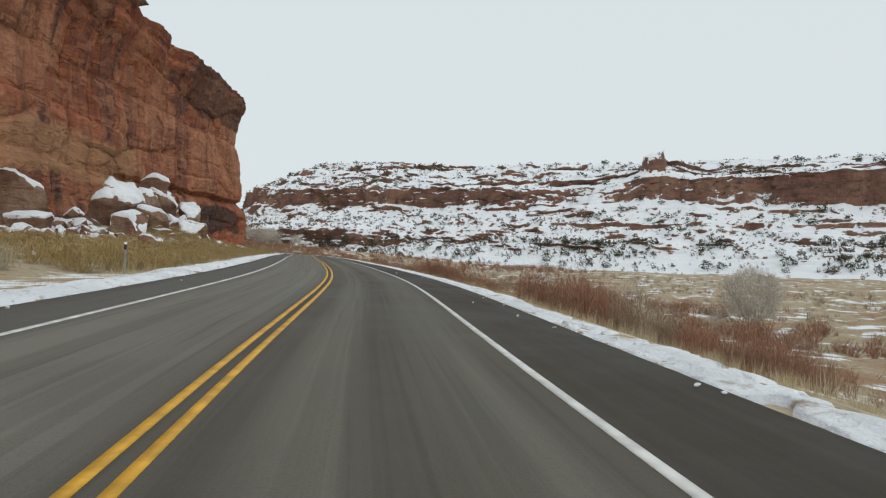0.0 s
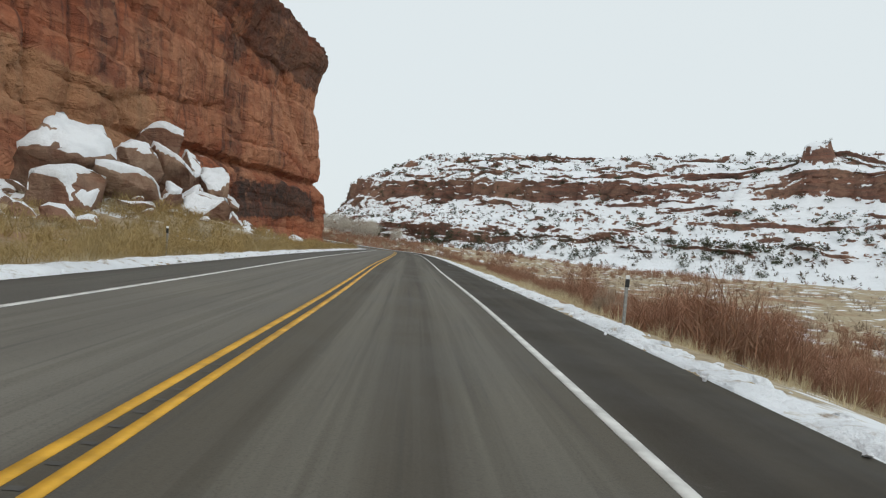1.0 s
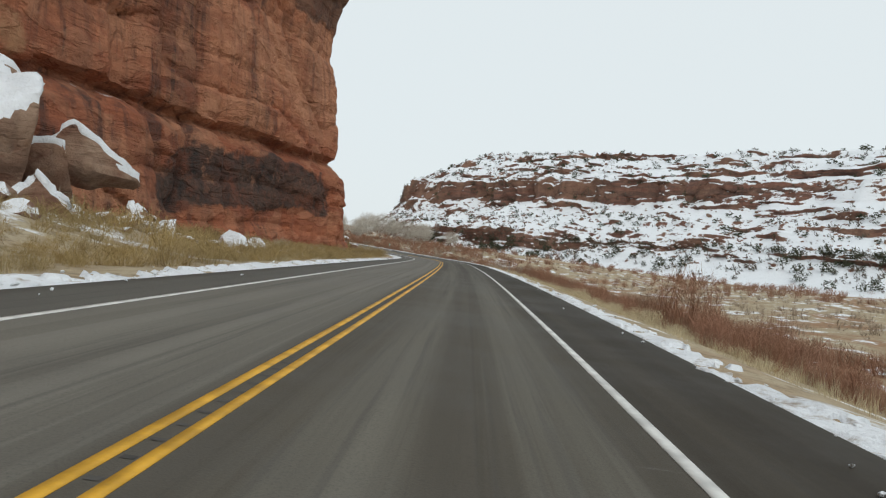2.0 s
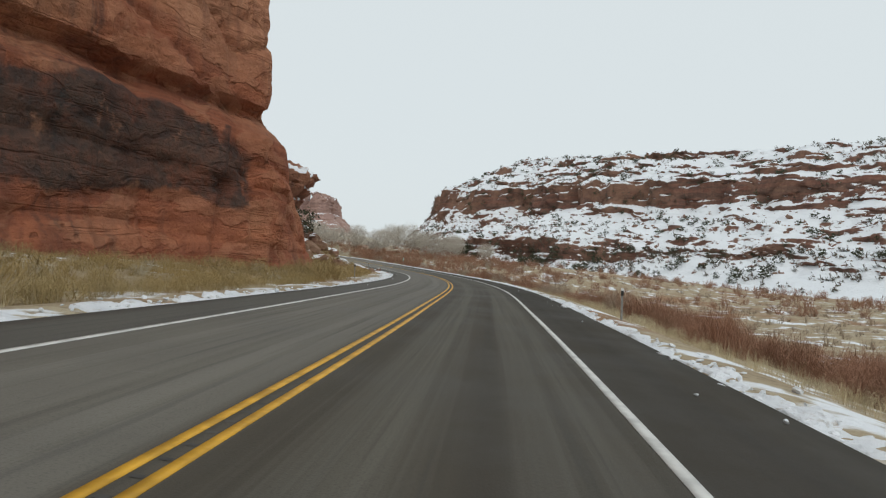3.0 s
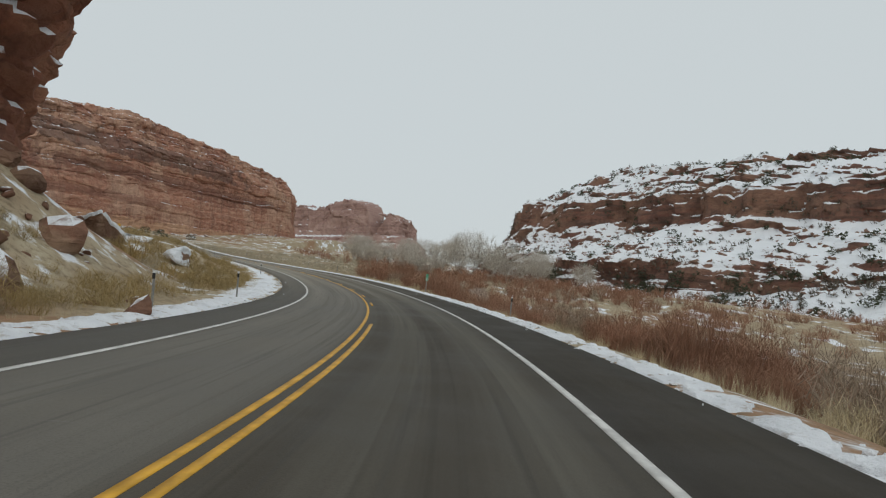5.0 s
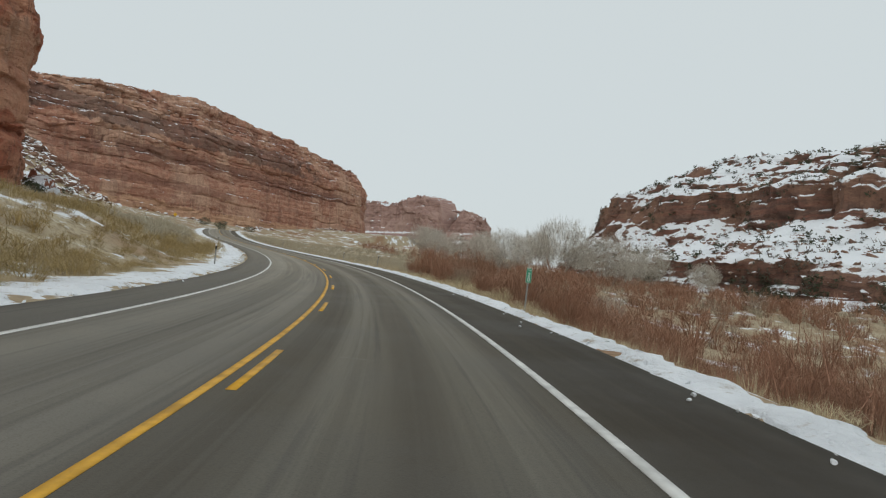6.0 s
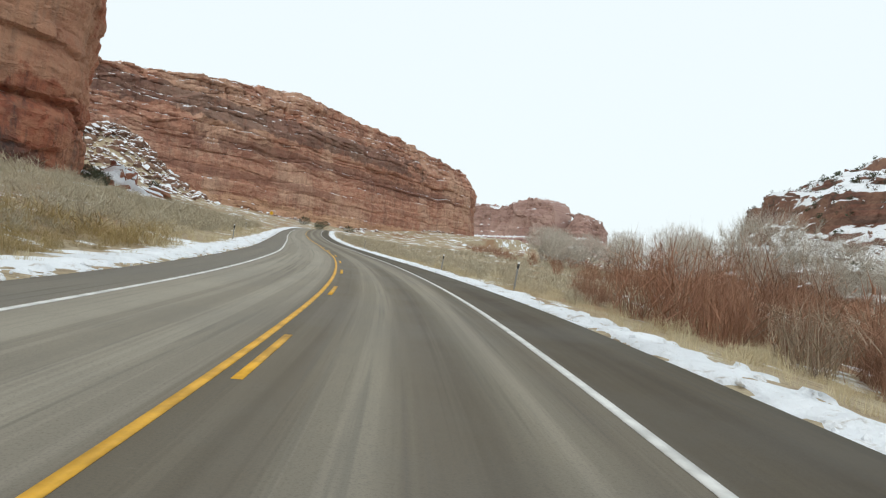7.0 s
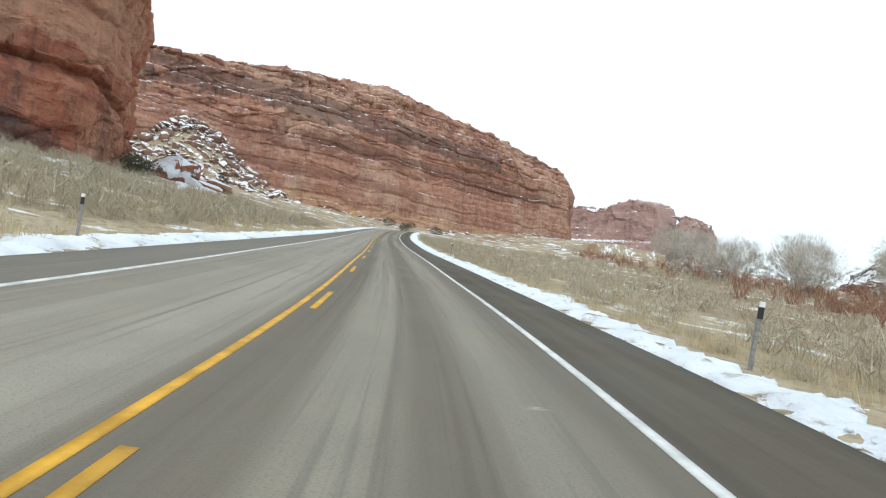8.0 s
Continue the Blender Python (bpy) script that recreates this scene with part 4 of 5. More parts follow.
snow_bank(-1, EDGE_L, 1.8, 3)
snow_bank(1, EDGE_R, 1.2, 11)
rng = np.random.RandomState(50)
cs = rng.uniform(8, 300, 200)
co = np.where(rng.rand(200) < 0.75, EDGE_R - rng.exponential(0.2, 200), -EDGE_L + rng.exponential(0.2, 200))
rubble("snow_crumbs", on_road(cs, co, 0.02), rng.uniform(0.012, 0.04, 200), 51, SNOWCAP, "crumbs of snow on the shoulder", "snow")
cs = rng.uniform(70, 420, 2600)
right = rng.rand(2600) < 0.6
co = np.where(right, EDGE_R + 0.12 + abs(rng.normal(size=2600)) * 0.35, -EDGE_L - 0.12 - abs(rng.normal(size=2600)) * 0.5)
bank = on_road(cs, co)
bank[:, 2] = np.where(abs(co) < 4.75, bank[:, 2], verge_height(bank, co, 4.65)) + 0.03
rubble("snow_clods", bank, rng.uniform(0.025, 0.09, 2600), 53, SNOWCAP, "ragged clods along the ploughed snow", "snow", BALL1, 0.55)
rubble("snow_lumps", on_road(np.array([132.7 + 67.7]), np.array([4.55]), 0.03), [0.13], 52, SNOWCAP, "lump of snow on the shoulder", "snow")


# ---- drifts of old snow on the slope below the second cliff ----
def snow_drift(x, y, wide, deep, turn, seed):
    n, m = int(wide / 0.35), int(deep / 0.35)
    u, v = np.meshgrid(np.linspace(-1, 1, n), np.linspace(-1, 1, m))
    c, s = math.cos(radians(turn)), math.sin(radians(turn))
    px, py = x + (u * c * wide - v * s * deep) / 2, y + (u * s * wide + v * c * deep) / 2
    flat = np.stack([px, py, 0 * px], -1).reshape(-1, 3)
    h = 0.5 - 0.75 * np.hypot(u, v) + (0.55 * fractal(flat, 2.8, 4, seed, 0.6)).reshape(u.shape)
    p = np.stack([px, py, land(px, py) + np.clip(h * 0.6, -0.5, 0.28)], -1)
    return tagged(mesh_object("snow_drift", p, quads(m, n), SNOWCAP), "ragged drift of old snow on a brushy slope", "snow", kind="stuff")


for k, row in enumerate([(-176, 262, 22, 7, 125), (-184, 270, 20, 8, 130), (-192, 279, 18, 7, 140), (-204, 287, 16, 7, 145), (-216, 294, 14, 6, 150), (-226, 301, 14, 6, 150), (-168, 270, 12, 5, 120)]):
    snow_drift(*row, 200 + k)


# ---- rumble cuts between the yellow lines ----
def rumble():
    s = np.arange(75.0, 190.0, 0.3)
    a = on_road(s[:, None] + np.array([-0.025, 0.025, 0.025, -0.025])[None], np.array([-0.075, -0.075, 0.0, 0.0])[None], 0.0035)
    return mesh_object("rumble_cuts", a, np.arange(len(s) * 4).reshape(-1, 4), SHOULDER, road)


rumble()["label"] = "dark rumble cuts milled into the centre line"


# ---- posts and signs ----
def joined(*pieces):
    """Boxes (centre, size) as one bevelled mesh."""
    bm = bmesh.new()
    for (cx, cy, cz), (sx, sy, sz) in pieces:
        r = bmesh.ops.create_cube(bm, size=1.0)
        bmesh.ops.scale(bm, vec=(sx, sy, sz), verts=r["verts"])
        bmesh.ops.translate(bm, vec=(cx, cy, cz), verts=r["verts"])
    bmesh.ops.bevel(bm, geom=bm.edges[:], offset=0.004, segments=1, affect="EDGES")
    return bm


def part(name, bm, material, parent, label=""):
    me = bpy.data.meshes.new(name)
    bm.to_mesh(me)
    bm.free()
    me.materials.append(material)
    ob = new(name, me)
    ob.parent = parent
    return tagged(ob, label)


def u_post(high, sink=0.3):
    """A steel channel post: a web and two flanges."""
    return joined(((0, 0, (high - sink) / 2), (0.05, 0.008, high + sink)), ((-0.029, 0.014, (high - sink) / 2), (0.008, 0.034, high + sink)), ((0.029, 0.014, (high - sink) / 2), (0.008, 0.034, high + sink)))


def delineator(high=1.03):
    thing = new("delineator_post", None)
    tagged(thing, "slim grey steel roadside delineator post with a dark reflector head", "road post", "delineator posts along the road")
    part("post", u_post(high), STEEL, thing)
    part("reflector", joined(((0, -0.012, high - 0.1), (0.085, 0.016, 0.17))), DARKCAP, thing, "black reflector plate")
    part("cap", joined(((0, -0.012, high + 0.025), (0.085, 0.02, 0.08))), WHITECAP, thing, "white reflective cap")
    return thing


def stand(thing, s, off, lean=0.0, sink=0.0):
    p = on_road(s, off)
    z = land(p[0], p[1])
    n = SIDE[np.searchsorted(ARC, s)]
    return pose(p[0], p[1], float(z) - sink, 0, lean, math.degrees(math.atan2(n[1], n[0])))


first = delineator()
FIRST = 67.6  # arc length of the road at the drive's start
SPOTS = [(18.3, -6.6, 2), (57.0, -7.3, 1), (155.3, -6.8, 1), (197.8, -6.4, 0), (206.4, -5.6, 1), (243.3, -5.7, 1), (285.0, -6.3, 2), (338.0, -9.0, 0), (380.0, -6.4, 0),
         (46.0, 5.9, 2), (130.3, 6.1, 0), (210.0, 7.2, 3), (263.9, 6.4, 5), (278.0, 6.2, 5, 0.15), (320.0, 6.2, 3), (360.0, 6.4, 2)]
for k, (s, off, lean, *sink) in enumerate(SPOTS):
    m = stand(first, s + FIRST, off, lean, *sink)
    if k:
        copy_thing(first, m)
    else:
        first.matrix_basis = m


def letters(name, words, size, place, material, parent, thick=0.002):
    cu = bpy.data.curves.new(name, "FONT")
    cu.body, cu.size, cu.align_x, cu.align_y, cu.extrude = words, size, "CENTER", "CENTER", thick
    ob = new(name, cu)
    me = bpy.data.meshes.new_from_object(ob)
    bpy.data.objects.remove(ob)
    me.materials.append(material)
    ob = new(name, me)
    ob.parent = parent
    ob.matrix_basis = place
    return ob


def mile_marker(m):
    thing = new("mile_marker", None)
    thing.matrix_basis = m
    tagged(thing, "green mile marker sign with white digits on a leaning steel post", "road sign")
    part("post", u_post(1.72), STEEL, thing)
    panel = part("panel", joined(((0, -0.022, 1.44), (0.235, 0.006, 0.59))), GREEN, thing, "green sheet panel")
    part("border", joined(((0, -0.0265, 1.728), (0.222, 0.003, 0.008)), ((0, -0.0265, 1.152), (0.222, 0.003, 0.008)), ((-0.111, -0.0265, 1.44), (0.008, 0.003, 0.576)), ((0.111, -0.0265, 1.44), (0.008, 0.003, 0.576))), SIGNWHITE, panel, "thin white border")
    for words, size, z in (("MILE", 0.085, 1.655), ("2", 0.235, 1.475), ("0", 0.235, 1.275)):
        letters("lettering", words, size, pose(0, -0.0275, z, 90), SIGNWHITE, panel)
    return thing


mile_marker(stand(None, 233.05 + FIRST, 7.72, 3, -0.15))


def arrow_sign(m):
    thing = new("warning_sign", None)
    thing.matrix_basis = m
    tagged(thing, "yellow diamond road warning sign with a black arrow", "road sign")
    part("post", u_post(2.4), STEEL, thing)
    bm = joined(((0, 0, 0), (1.05, 0.008, 1.05)))
    bmesh.ops.rotate(bm, verts=bm.verts[:], cent=(0, 0, 0), matrix=Matrix.Rotation(radians(45), 3, "Y"))
    bmesh.ops.translate(bm, verts=bm.verts[:], vec=(0, -0.03, 2.35))
    panel = part("panel", bm, SIGNYELLOW, thing, "yellow sheet panel")
    part("arrow", joined(((0, -0.037, 2.25), (0.1, 0.004, 0.5)), ((0.12, -0.037, 2.5), (0.3, 0.004, 0.1))), BLACK, panel, "black bent arrow")
    return thing


arrow_sign(pose(-279.9, 369.9, float(land(-279.9, 369.9)) + 0.2, 0, 0, 50))
# ---- plants ----
def sprig(rng, n, height, spread, width, upright=0.5, base=0.25, fork=0.0):
    """A tuft as thin three-cornered stems from a small base: (n * 3, 3) points."""
    a = rng.uniform(0, 6.283, n)
    r = np.sqrt(rng.uniform(0, 1, n)) * spread * base
    root = np.c_[np.cos(a) * r, np.sin(a) * r, np.zeros(n)]
    if fork:
        k = rng.rand(n) < fork
        root[k, 2] = rng.uniform(0.1, 0.7, k.sum()) * height
        root[k, :2] *= rng.uniform(1.0, 2.6, (k.sum(), 1))
    tilt = rng.uniform(0, 1, n) ** upright
    ln = height * rng.uniform(0.55, 1.05, n)
    b = a + rng.normal(size=n) * 0.7
    rad = np.sqrt(rng.uniform(0, 1, n)) * spread
    tip = np.c_[np.cos(b) * rad, np.sin(b) * rad, ln * np.sqrt(np.maximum(0.08, 1 - (rad / spread * 0.85) ** 2))]
    tip[:, 2] = np.maximum(tip[:, 2], root[:, 2] + 0.08 * height)
    c = rng.uniform(0, 6.283, n)
    w = np.c_[np.cos(c), np.sin(c), 0 * c] * width * rng.uniform(0.6, 1.4, (n, 1))
    return np.stack([root - w, root + w, tip], 1).reshape(-1, 3)


def field(name, material, forms, xy, sizes, seed, label, category, sink=0.05, coarse=None, reach=16.0):
    """Plants of a few forms set at many spots, as one mesh; coarser forms far from the road."""
    rng = np.random.RandomState(seed)
    z = land(xy[:, 0], xy[:, 1]) - sink
    far = abs(road_coords(xy[:, 0], xy[:, 1])[1]) > reach if coarse else np.zeros(len(xy), bool)
    which = rng.randint(len(forms), size=len(xy)) + far * 100
    vs, fs, count = [], [], 0
    for k, (form, faces) in [*enumerate(forms)] + [(100 + k, f) for k, f in enumerate(coarse or [])]:
        i = np.flatnonzero(which == k)
        a = rng.uniform(0, 6.283, len(i))
        c, s = np.cos(a)[:, None], np.sin(a)[:, None]
        sc = sizes[i][:, None]
        hx, hz = rng.uniform(0.8, 1.25, (len(i), 1)), rng.uniform(0.75, 1.2, (len(i), 1))
        x = (form[None, :, 0] * c - form[None, :, 1] * s) * sc * hx + xy[i, :1]
        y = (form[None, :, 0] * s + form[None, :, 1] * c) * sc * hx + xy[i, 1:]
        vs.append(np.stack([x, y, form[None, :, 2] * sc * hz + z[i][:, None]], -1).reshape(-1, 3))
        fs.append((faces[None] + (np.arange(len(i)) * len(form))[:, None, None]).reshape(-1, 3) + count)
        count += len(vs[-1])
    ob = mesh_object(name, np.concatenate(vs), np.concatenate(fs), material)
    return tagged(ob, label, category, kind="stuff")


def apart(p, sizes, gap):
    """Keep the spots that stand clear of those before them."""
    cell, kept = {}, []
    for k, (x, y) in enumerate(p):
        i, j = int(x // 2), int(y // 2)
        if all((x - p[m][0]) ** 2 + (y - p[m][1]) ** 2 > (gap * (sizes[k] + sizes[m])) ** 2
               for u in (i - 1, i, i + 1) for v in (j - 1, j, j + 1) for m in cell.get((u, v), ())):
            cell.setdefault((i, j), []).append(k)
            kept.append(k)
    return p[kept], sizes[kept]


def verge(rng, n, s0, s1, o0, o1, bunch=6.0, keep=-0.2, seed=0, power=1.0):
    """Random plan points beside the road, in drifts."""
    s = rng.uniform(s0, s1, n) + FIRST
    o = o0 + (o1 - o0) * rng.uniform(0, 1, n) ** power
    p = on_road(s, o)[:, :2]
    if bunch:
        p = p[fractal(np.c_[p, 0 * o], bunch, 2, seed) > keep]
    return p


def loose_faces(v):
    return v, np.arange(len(v)).reshape(-1, 3)


prng = np.random.RandomState(77)
def tufts(count, *shape):
    return [loose_faces(sprig(prng, *shape)) for _ in range(count)]


# number of stems, height, spread, width, upright, base, fork
shrub, shrub_far, shrub_tiny = tufts(8, 280, 0.75, 0.70, 0.0070, 0.5, 0.4, 0.75), tufts(8, 90, 0.75, 0.62, 0.014, 0.5, 0.4, 0.7), tufts(8, 34, 0.75, 0.62, 0.026, 0.5, 0.4, 0.6)
broom, broom_far, broom_tiny = tufts(8, 300, 0.78, 0.68, 0.0062, 0.5, 0.42, 0.75), tufts(6, 110, 0.78, 0.68, 0.013, 0.5, 0.42, 0.7), tufts(6, 40, 0.9, 0.58, 0.022, 0.5, 0.35, 0.5)
cane, cane_far, cane_tiny = tufts(8, 560, 1.0, 0.56, 0.0042, 0.5, 0.4, 0.75), tufts(6, 130, 0.9, 0.54, 0.0095, 0.5, 0.35, 0.65), tufts(6, 52, 0.85, 0.56, 0.018, 0.5, 0.35, 0.6)
tuft = tufts(6, 20, 1.0, 0.5, 0.007, 0.8, 0.5)


def clear_of_rock(p):
    """Spots in front of the cliffs only."""
    x, y = p[:, 0], p[:, 1]
    return p[~((x < -46.5 - np.clip(y - 150, 0, 25) * 0.3) & (y < 178)) & ~((x < -63) & (y > 178) & (y < 204))]


def spots(p, low, high, gap=0.5):
    drift = 0.5 + 0.85 * smooth(fractal(np.c_[p, 0 * p[:, 0]], 11, 2, 31), -0.5, 0.6)
    return apart(p, (low + (high - low) * prng.uniform(0, 1, len(p)) ** 1.5) * drift, gap)


p, z = spots(clear_of_rock(np.concatenate([verge(prng, 4400, 20, 150, -6.8, -22, 5, -0.5, 1, 1.25), verge(prng, 7000, 130, 268, -7.2, -34, 5, -0.8, 1, 1.15)])), 0.8, 1.6, 0.33)
field("rabbitbrush", RABBITBRUSH, broom, p, z, 1, "dense golden-brown rabbitbrush on the verge", "brush", coarse=broom_far, reach=9.5)
p = clear_of_rock(verge(prng, 3000, -20, 330, -6.2, -14, 4, -0.2, 2, 1.6))
field("verge_grass", STRAW, tuft, p, prng.uniform(0.25, 0.6, len(p)), 2, "dry straw-coloured grass along the snow bank", "grass")
p, z = spots(clear_of_rock(verge(prng, 800, 0, 250, -8, -28, 7, 0.1, 3)), 0.6, 1.4, 0.6)
field("sagebrush", SAGE, shrub, p, z, 3, "grey-green sagebrush among golden brush", "sagebrush", coarse=shrub_far)
p = verge(prng, 4000, 258, 385, -9.5, -80, 7, -0.3, 4, 1.3)
p, z = spots(p[(p[:, 0] > -196) | (p[:, 1] > 296)], 1.0, 2.8, 0.42)
field("sagebrush", SAGE, shrub, p, z, 4, "pale grey sagebrush covering a slope", "sagebrush", coarse=shrub_far, reach=45)
p, z = spots(verge(prng, 1900, 245, 385, -6.4, -15, 5, -0.3, 5), 0.3, 0.9)
field("bunch_grass", STRAW, broom_tiny, p, z, 5, "pale straw bunch grass below sagebrush", "grass")
p = verge(prng, 5600, -10, 300, 6.3, 11, 4, -0.3, 6, 1.2)
field("verge_grass", STRAW, tuft, p, prng.uniform(0.25, 0.65, len(p)), 6, "dry straw-coloured grass below the road edge", "grass")
p, z = spots(verge(prng, 900, 60, 290, 7.8, 12, 5, -0.05, 7), 0.5, 1.1, 0.7)
field("pale_brush", STRAW, broom, p, z, 7, "pale feathery brush below the road", "brush")
def thicket(p, z, seed, label, reach):
    """Willows of two tints, in drifts."""
    tan = fractal(np.c_[p, 0 * z], 7, 2, seed + 50) > 0.42
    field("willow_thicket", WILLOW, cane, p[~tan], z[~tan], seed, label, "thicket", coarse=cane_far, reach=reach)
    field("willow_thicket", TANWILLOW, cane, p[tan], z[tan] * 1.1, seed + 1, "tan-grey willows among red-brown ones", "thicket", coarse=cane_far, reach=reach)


p = np.concatenate([verge(prng, 3200, 10, 130, 11, 46, 9, 0.08, 8), verge(prng, 5200, 12, 205, 9.2, 18, 8, -0.08, 17), verge(prng, 2600, 110, 215, 9.8, 26, 8, -0.05, 9)])
thicket(*spots(p, 1.4, 2.4, 0.27), 8, "red-brown willow thicket below the road", 14)
p = np.concatenate([verge(prng, 2400, 195, 268, 9.8, 42, 6, -0.3, 10, 1.3), verge(prng, 1000, 255, 330, 34, 70, 9, -0.2, 11)])
thicket(*spots(p, 1.9, 3.3, 0.30), 18, "tall dense red-brown willow thicket", 15)
p, z = spots(verge(prng, 4200, 262, 410, 6.8, 70, 8, -0.5, 12, 1.2), 0.7, 1.8, 0.42)
field("sagebrush", SAGE, shrub, p, z, 12, "pale rounded sage bushes on open ground", "sagebrush", coarse=shrub_far, reach=9.5)
p = verge(prng, 4500, 262, 380, 6.4, 30, 5, -0.3, 15, 1.5)
field("dry_grass", STRAW, tuft, p, prng.uniform(0.2, 0.5, len(p)), 15, "pale dry grass between sage bushes", "grass")
p, z = spots(verge(prng, 2600, -20, 260, 16, 110, 10, -0.3, 13), 0.7, 2.0)
field("valley_brush", TANWILLOW, shrub_tiny, p, z, 13, "tan-grey brush on the valley floor", "brush")
p = np.c_[prng.uniform(-260, 60, 1500), prng.uniform(240, 400, 1500)]
ps, po, _ = road_coords(p[:, 0], p[:, 1])
p = p[(po > 45) & (fractal(np.c_[p, 0 * po], 25, 2, 14) > -0.25)]
field("valley_thicket", WILLOW, cane_tiny, p, prng.uniform(1.8, 3.6, len(p)), 14, "far red-brown thickets on the valley floor", "thicket")


p = MESA[prng.randint(2, 22, 650), prng.randint(0, MESA.shape[1] * 2 // 3, 650), :2] - prng.uniform(-2, 14, (650, 2))
p = p[road_coords(p[:, 0], p[:, 1])[1] > 30]
field("foot_thicket", WILLOW, cane_tiny, p, prng.uniform(0.9, 2.6, len(p)), 16, "brown brush along the foot of the mesa", "thicket")


# ---- junipers and shrubs on the rocks ----
def tree_clump(rng, n):
    """A ragged evergreen crown of small leaf flakes."""
    d = rng.normal(size=(n, 3))
    d /= np.linalg.norm(d, axis=1)[:, None]
    c = d * (rng.uniform(0.3, 1, (n, 1)) ** 0.5) * (0.55, 0.55, 0.5) * (1 + 0.35 * fractal(d * 2, 1.0, 2, rng.randint(90))[:, None]) + (0, 0, 0.55)
    u, w = rng.normal(size=(n, 3)) * 0.8 / n ** 0.5, rng.normal(size=(n, 3)) * 0.8 / n ** 0.5
    return np.stack([c - u, c + u, c + w], 1).reshape(-1, 3)


def dotted(name, xyz, sizes, seed, label, forms, material=JUNIPER):
    rng = np.random.RandomState(seed)
    parts = []
    for k, (p, size) in enumerate(zip(xyz, sizes)):
        parts.append(forms[k % len(forms)] * (size * rng.uniform(0.8, 1.4), size * rng.uniform(0.8, 1.4), size) + p)
    v = np.concatenate(parts)
    ob = mesh_object(name, v, np.arange(len(v)).reshape(-1, 3), material, flat=True)
    return tagged(ob, label, "juniper", kind="stuff")


small_crowns = [tree_clump(prng, 40) for _ in range(6)]
tiny_crowns = [tree_clump(prng, 14) for _ in range(6)]
big_crowns = [tree_clump(prng, 700) for _ in range(4)]
rows, cols = prng.randint(10, MESA.shape[0] - 12, 2600), prng.randint(0, MESA.shape[1], 2600)
dots = MESA[rows, cols]
dots = dots[fractal(dots * (1, 1, 0), 30, 2, 90) > -0.1]
dotted("mesa_junipers", dots - (0, 0, 0.2), prng.uniform(0.7, 2.4, len(dots)) ** 1.2, 91, "dark junipers dotted over a snowy mesa", small_crowns)
rows, cols = prng.randint(6, MESA.shape[0] - 24, 11000), prng.randint(0, MESA.shape[1], 11000)
dots = MESA[rows, cols]
dots = dots[fractal(dots * (0.6, 0.6, 2.0), 22, 3, 94) > 0.0]
dotted("mesa_brush", dots - (0, 0, 0.1), prng.uniform(0.4, 1.6, len(dots)), 95, "low dark brush strewn over snowy slopes", tiny_crowns, MESABRUSH)
dots = MESA[prng.randint(3, 44, 5000), prng.randint(0, MESA.shape[1], 5000)]
dots = dots[fractal(dots * (0.5, 0.5, 1.0), 18, 3, 96) > 0.05]
dotted("slope_brush", dots - (0, 0, 0.1), prng.uniform(0.6, 2.0, len(dots)), 99, "grey-brown brush in bands along a snowy slope", tiny_crowns, MESABRUSH)
feet = MESA[prng.randint(4, 34, 300), prng.randint(0, int(MESA.shape[1] * 0.62), 300)]
feet = feet[fractal(feet * (1, 1, 0), 40, 2, 97) > -0.05]
middle_crowns = [tree_clump(prng, 150) for _ in range(6)]
dotted("foot_junipers", feet - (0, 0, 0.3), prng.uniform(1.8, 4.6, len(feet)), 98, "dark rounded junipers along the foot of a snowy mesa", middle_crowns)
near = np.array([(-64, 187), (-212, 283), (-216, 286), (-220, 285), (-204, 280), (-226, 290), (-72, 189), (-79, 193), (-268, 383), (-262, 392), (-300, 400), (-306, 412), (-318, 425), (-250, 305), (-262, 318)], float)
dotted("junipers", np.c_[near, land(near[:, 0], near[:, 1]) - 0.3], prng.uniform(2.2, 3.9, len(near)), 92, "dark green junipers at the foot of the rocks", big_crowns)
rim = WALL[prng.randint(WALL.shape[0] - 12, WALL.shape[0] - 6, 30), prng.randint(30, WALL.shape[1] - 120, 30)]
dotted("rim_junipers", rim - (0, 0, 0.2), prng.uniform(0.8, 2.0, 30), 93, "small junipers on the rim of a rock wall", small_crowns)


# ---- bare cottonwoods ----
def tube(points, radii, sides=5):
    points, radii = np.array(points), np.array(radii)
    d = np.gradient(points, axis=0)
    d /= np.linalg.norm(d, axis=1)[:, None] + 1e-9
    ref = np.where(abs(d[:, 2:3]) > 0.9, (1, 0, 0), (0, 0, 1))
    u = np.cross(d, ref)
    u /= np.linalg.norm(u, axis=1)[:, None]
    w = np.cross(d, u)
    a = np.arange(sides) * 2 * math.pi / sides
    v = points[:, None] + radii[:, None, None] * (u[:, None] * np.cos(a)[None, :, None] + w[:, None] * np.sin(a)[None, :, None])
    n = len(points)
    i = np.arange(n - 1)[:, None] * sides + np.arange(sides)[None]
    j = np.arange(n - 1)[:, None] * sides + (np.arange(sides)[None] + 1) % sides
    return v.reshape(-1, 3), np.stack([i, j, j + sides, i + sides], -1).reshape(-1, 4)


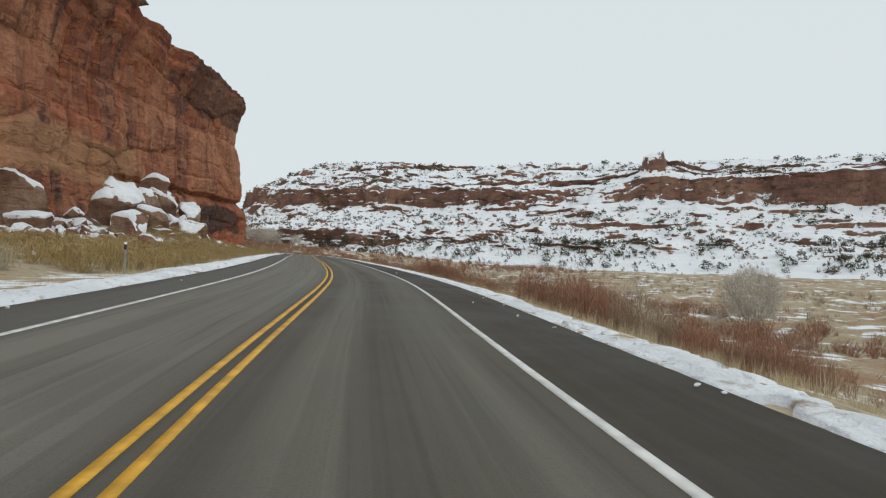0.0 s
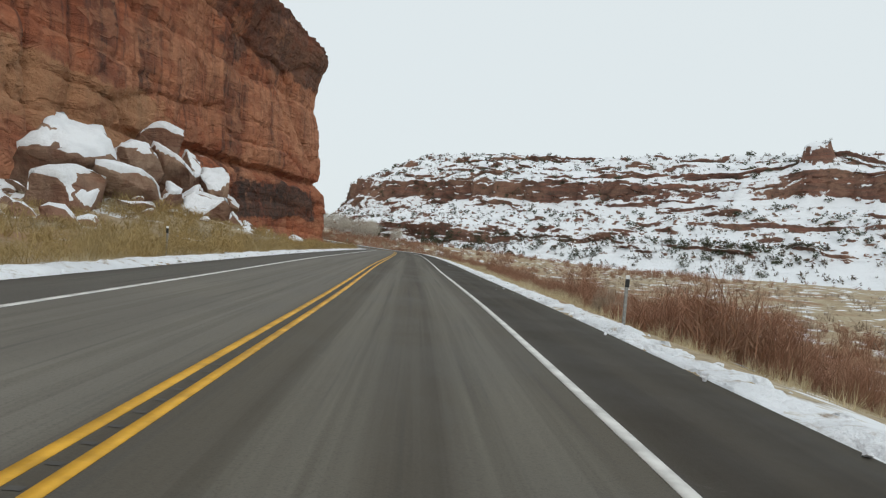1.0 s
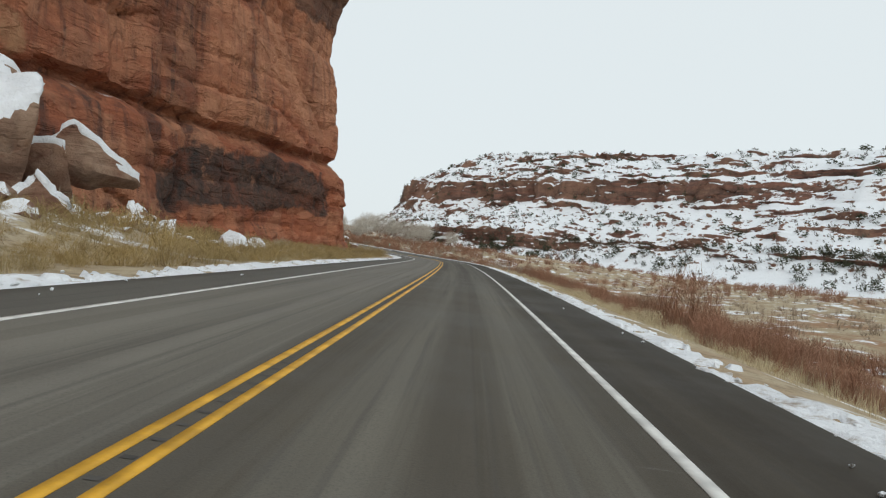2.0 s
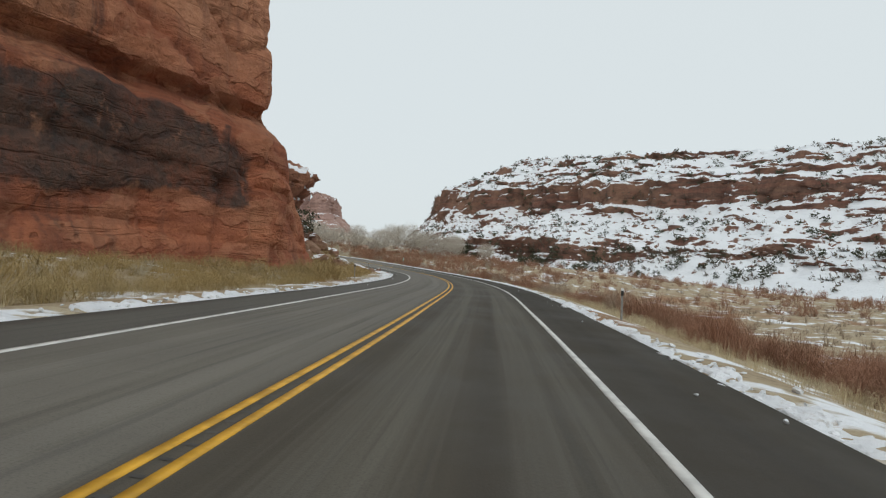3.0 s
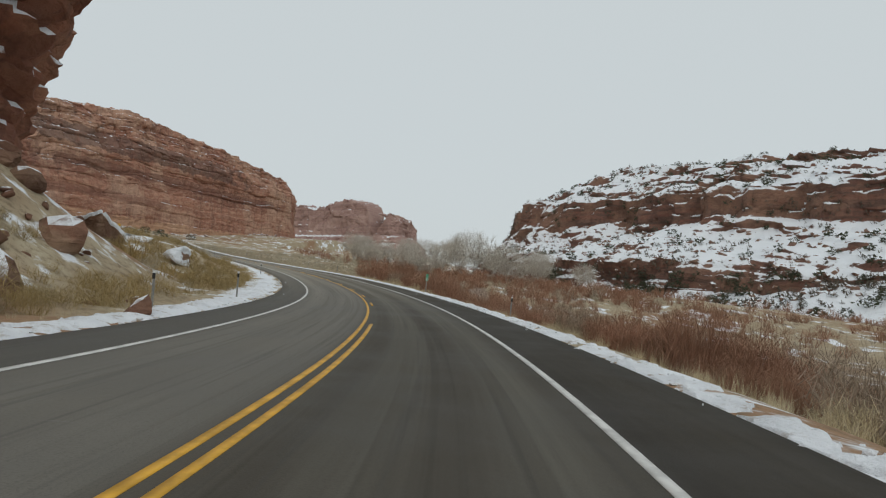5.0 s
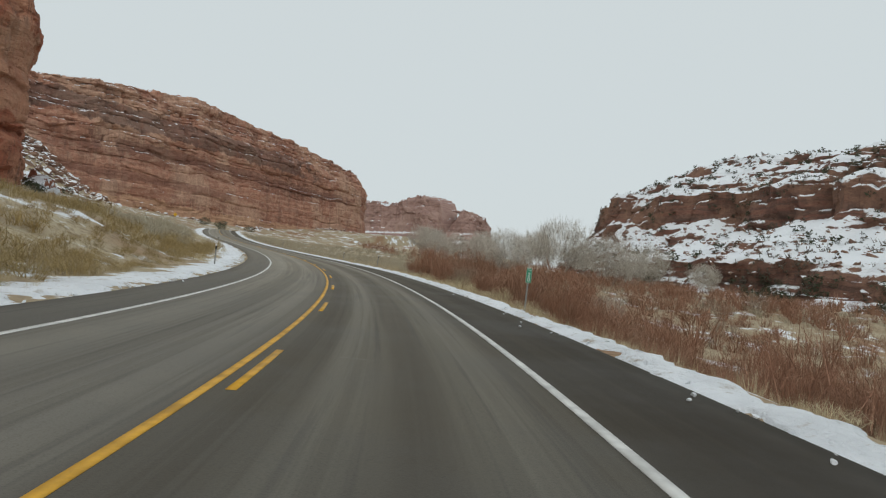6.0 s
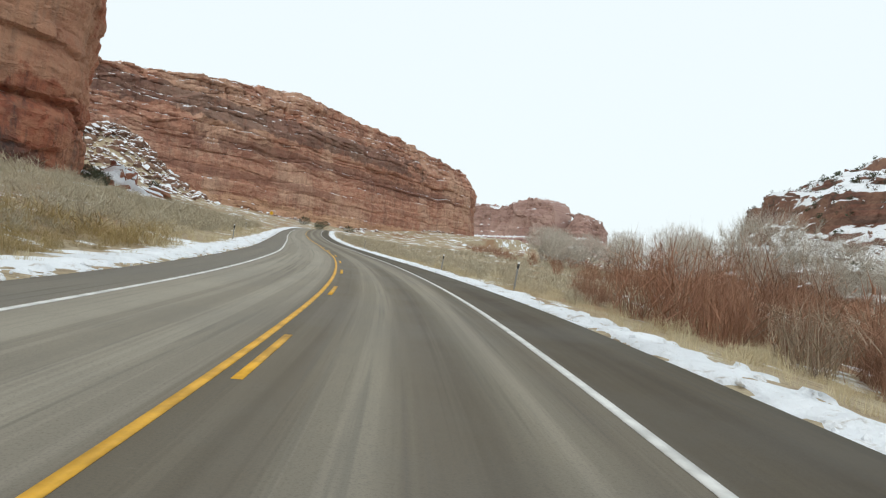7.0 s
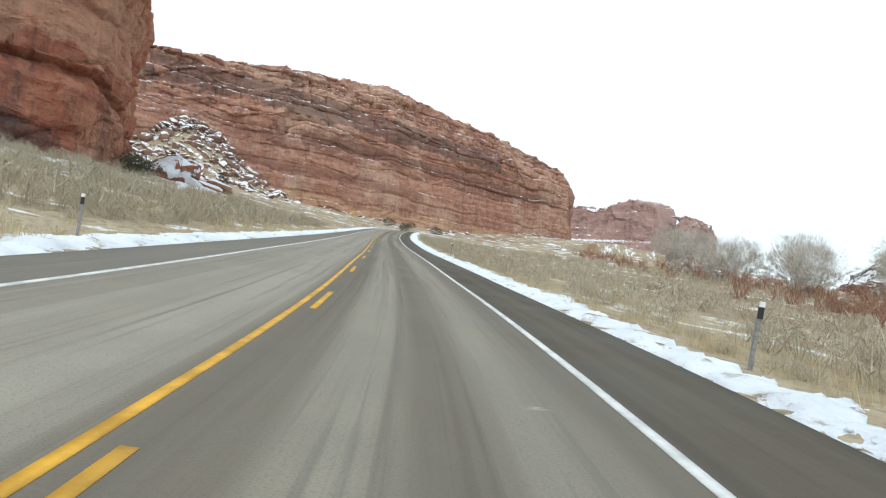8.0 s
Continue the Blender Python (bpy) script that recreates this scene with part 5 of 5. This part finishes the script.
def bare_tree(name, x, y, high, seed, label, stems=3, wide=0.5, twigs=4000, sink=0.2, forks=3):
    rng = np.random.RandomState(seed)
    vs, fs, count, ends = [], [], 0, []

    def limb(p, d, ln, r, depth):
        nonlocal count
        pts, rad = [p], [r]
        for k in range(4):
            d = d + rng.normal(size=3) * 0.13 + (0, 0, 0.05)
            d = d / np.linalg.norm(d)
            p = p + d * ln / 4
            pts.append(p)
            rad.append(r * (1 - 0.14 * (k + 1)))
            if depth >= 2:
                ends.append((p, d))
        v, f = tube(pts, rad)
        vs.append(v)
        fs.append(f + count)
        count += len(v)
        if depth < forks:
            for _ in range(rng.randint(2, 4)):
                k = rng.randint(1, 5)
                e = d + rng.normal(size=3) * 0.55
                limb(pts[k], e / np.linalg.norm(e), ln * rng.uniform(0.5, 0.8), rad[k] * 0.62, depth + 1)

    for k in range(stems):
        a = rng.uniform(0, 6.283)
        d = np.array([math.cos(a) * wide, math.sin(a) * wide, 1.0])
        limb(np.array([math.cos(a), math.sin(a), 0]) * 0.15, d / np.linalg.norm(d), high * 0.40, high * 0.009, 0)
    thing = new(name, None)
    thing.location = (x, y, float(land(x, y)) - sink)
    tagged(thing, label, "tree", "bare cottonwoods in the valley")
    mesh_object("trunk", np.concatenate(vs), np.concatenate(fs), BARK, thing)
    pick = rng.randint(len(ends), size=twigs)
    root = np.array([ends[k][0] for k in pick])
    way = np.array([ends[k][1] for k in pick]) + rng.normal(size=(twigs, 3)) * 0.5 + (0, 0, 0.2)
    way /= np.linalg.norm(way, axis=1)[:, None]
    dome = rng.normal(size=(twigs, 3))
    dome *= (rng.uniform(0.2, 1, twigs) ** 0.5 / np.linalg.norm(dome, axis=1))[:, None]
    loose = (rng.rand(twigs) < 0.55)[:, None]
    root = np.where(loose, dome * (0.42 * high, 0.42 * high, 0.33 * high) * (1 + 0.3 * fractal(dome * 2, 1.0, 2, seed)[:, None]) + (0, 0, 0.56 * high), root)
    way = np.where(loose, dome * 0.6 + rng.normal(size=(twigs, 3)) * 0.4 + (0, 0, 0.5), way)
    way /= np.linalg.norm(way, axis=1)[:, None]
    tip = root + way * high * rng.uniform(0.05, 0.14, (twigs, 1))
    side = np.cross(way, rng.normal(size=(twigs, 3)))
    side *= 0.0013 * high / (np.linalg.norm(side, axis=1)[:, None] + 1e-9)
    v = np.stack([root - side, root + side, tip], 1).reshape(-1, 3)
    mesh_object("crown", v, np.arange(len(v)).reshape(-1, 3), TWIG, thing, flat=True)["label"] = "fine bare twigs"
    return thing


bare_tree("cottonwood", 29.5, 66.1, 6.9, 5, "spreading many-stemmed bare grey shrub tree", 11, 0.95, 16000)
GROVE = [(-98, 315, 12), (-91, 322, 10.5), (-107, 312, 9.5), (-86, 330, 9), (-138, 362, 11), (-126, 372, 12), (-116, 380, 10), (-150, 368, 9), (-104, 388, 11), (-80, 352, 8), (-160, 372, 10), (-172, 384, 11), (-132, 350, 9), (-118, 344, 10), (-146, 352, 8)]
for k, (x, y, high) in enumerate(GROVE):
    bare_tree("cottonwood", x, y, high, 20 + k, "bare grey cottonwood with a fine twiggy crown", 6, 0.75, 11000)

# bare upright shrubs standing among the willows
for k, (along_road, off, high) in enumerate([(219, 15.0, 2.6), (246, 18.0, 3.0)]):
    q = on_road(along_road + FIRST, off)
    bare_tree("bare_shrub", float(q[0]), float(q[1]), high, 60 + k, "bare grey-brown shrub among red willows", 9, 0.7, 6000)
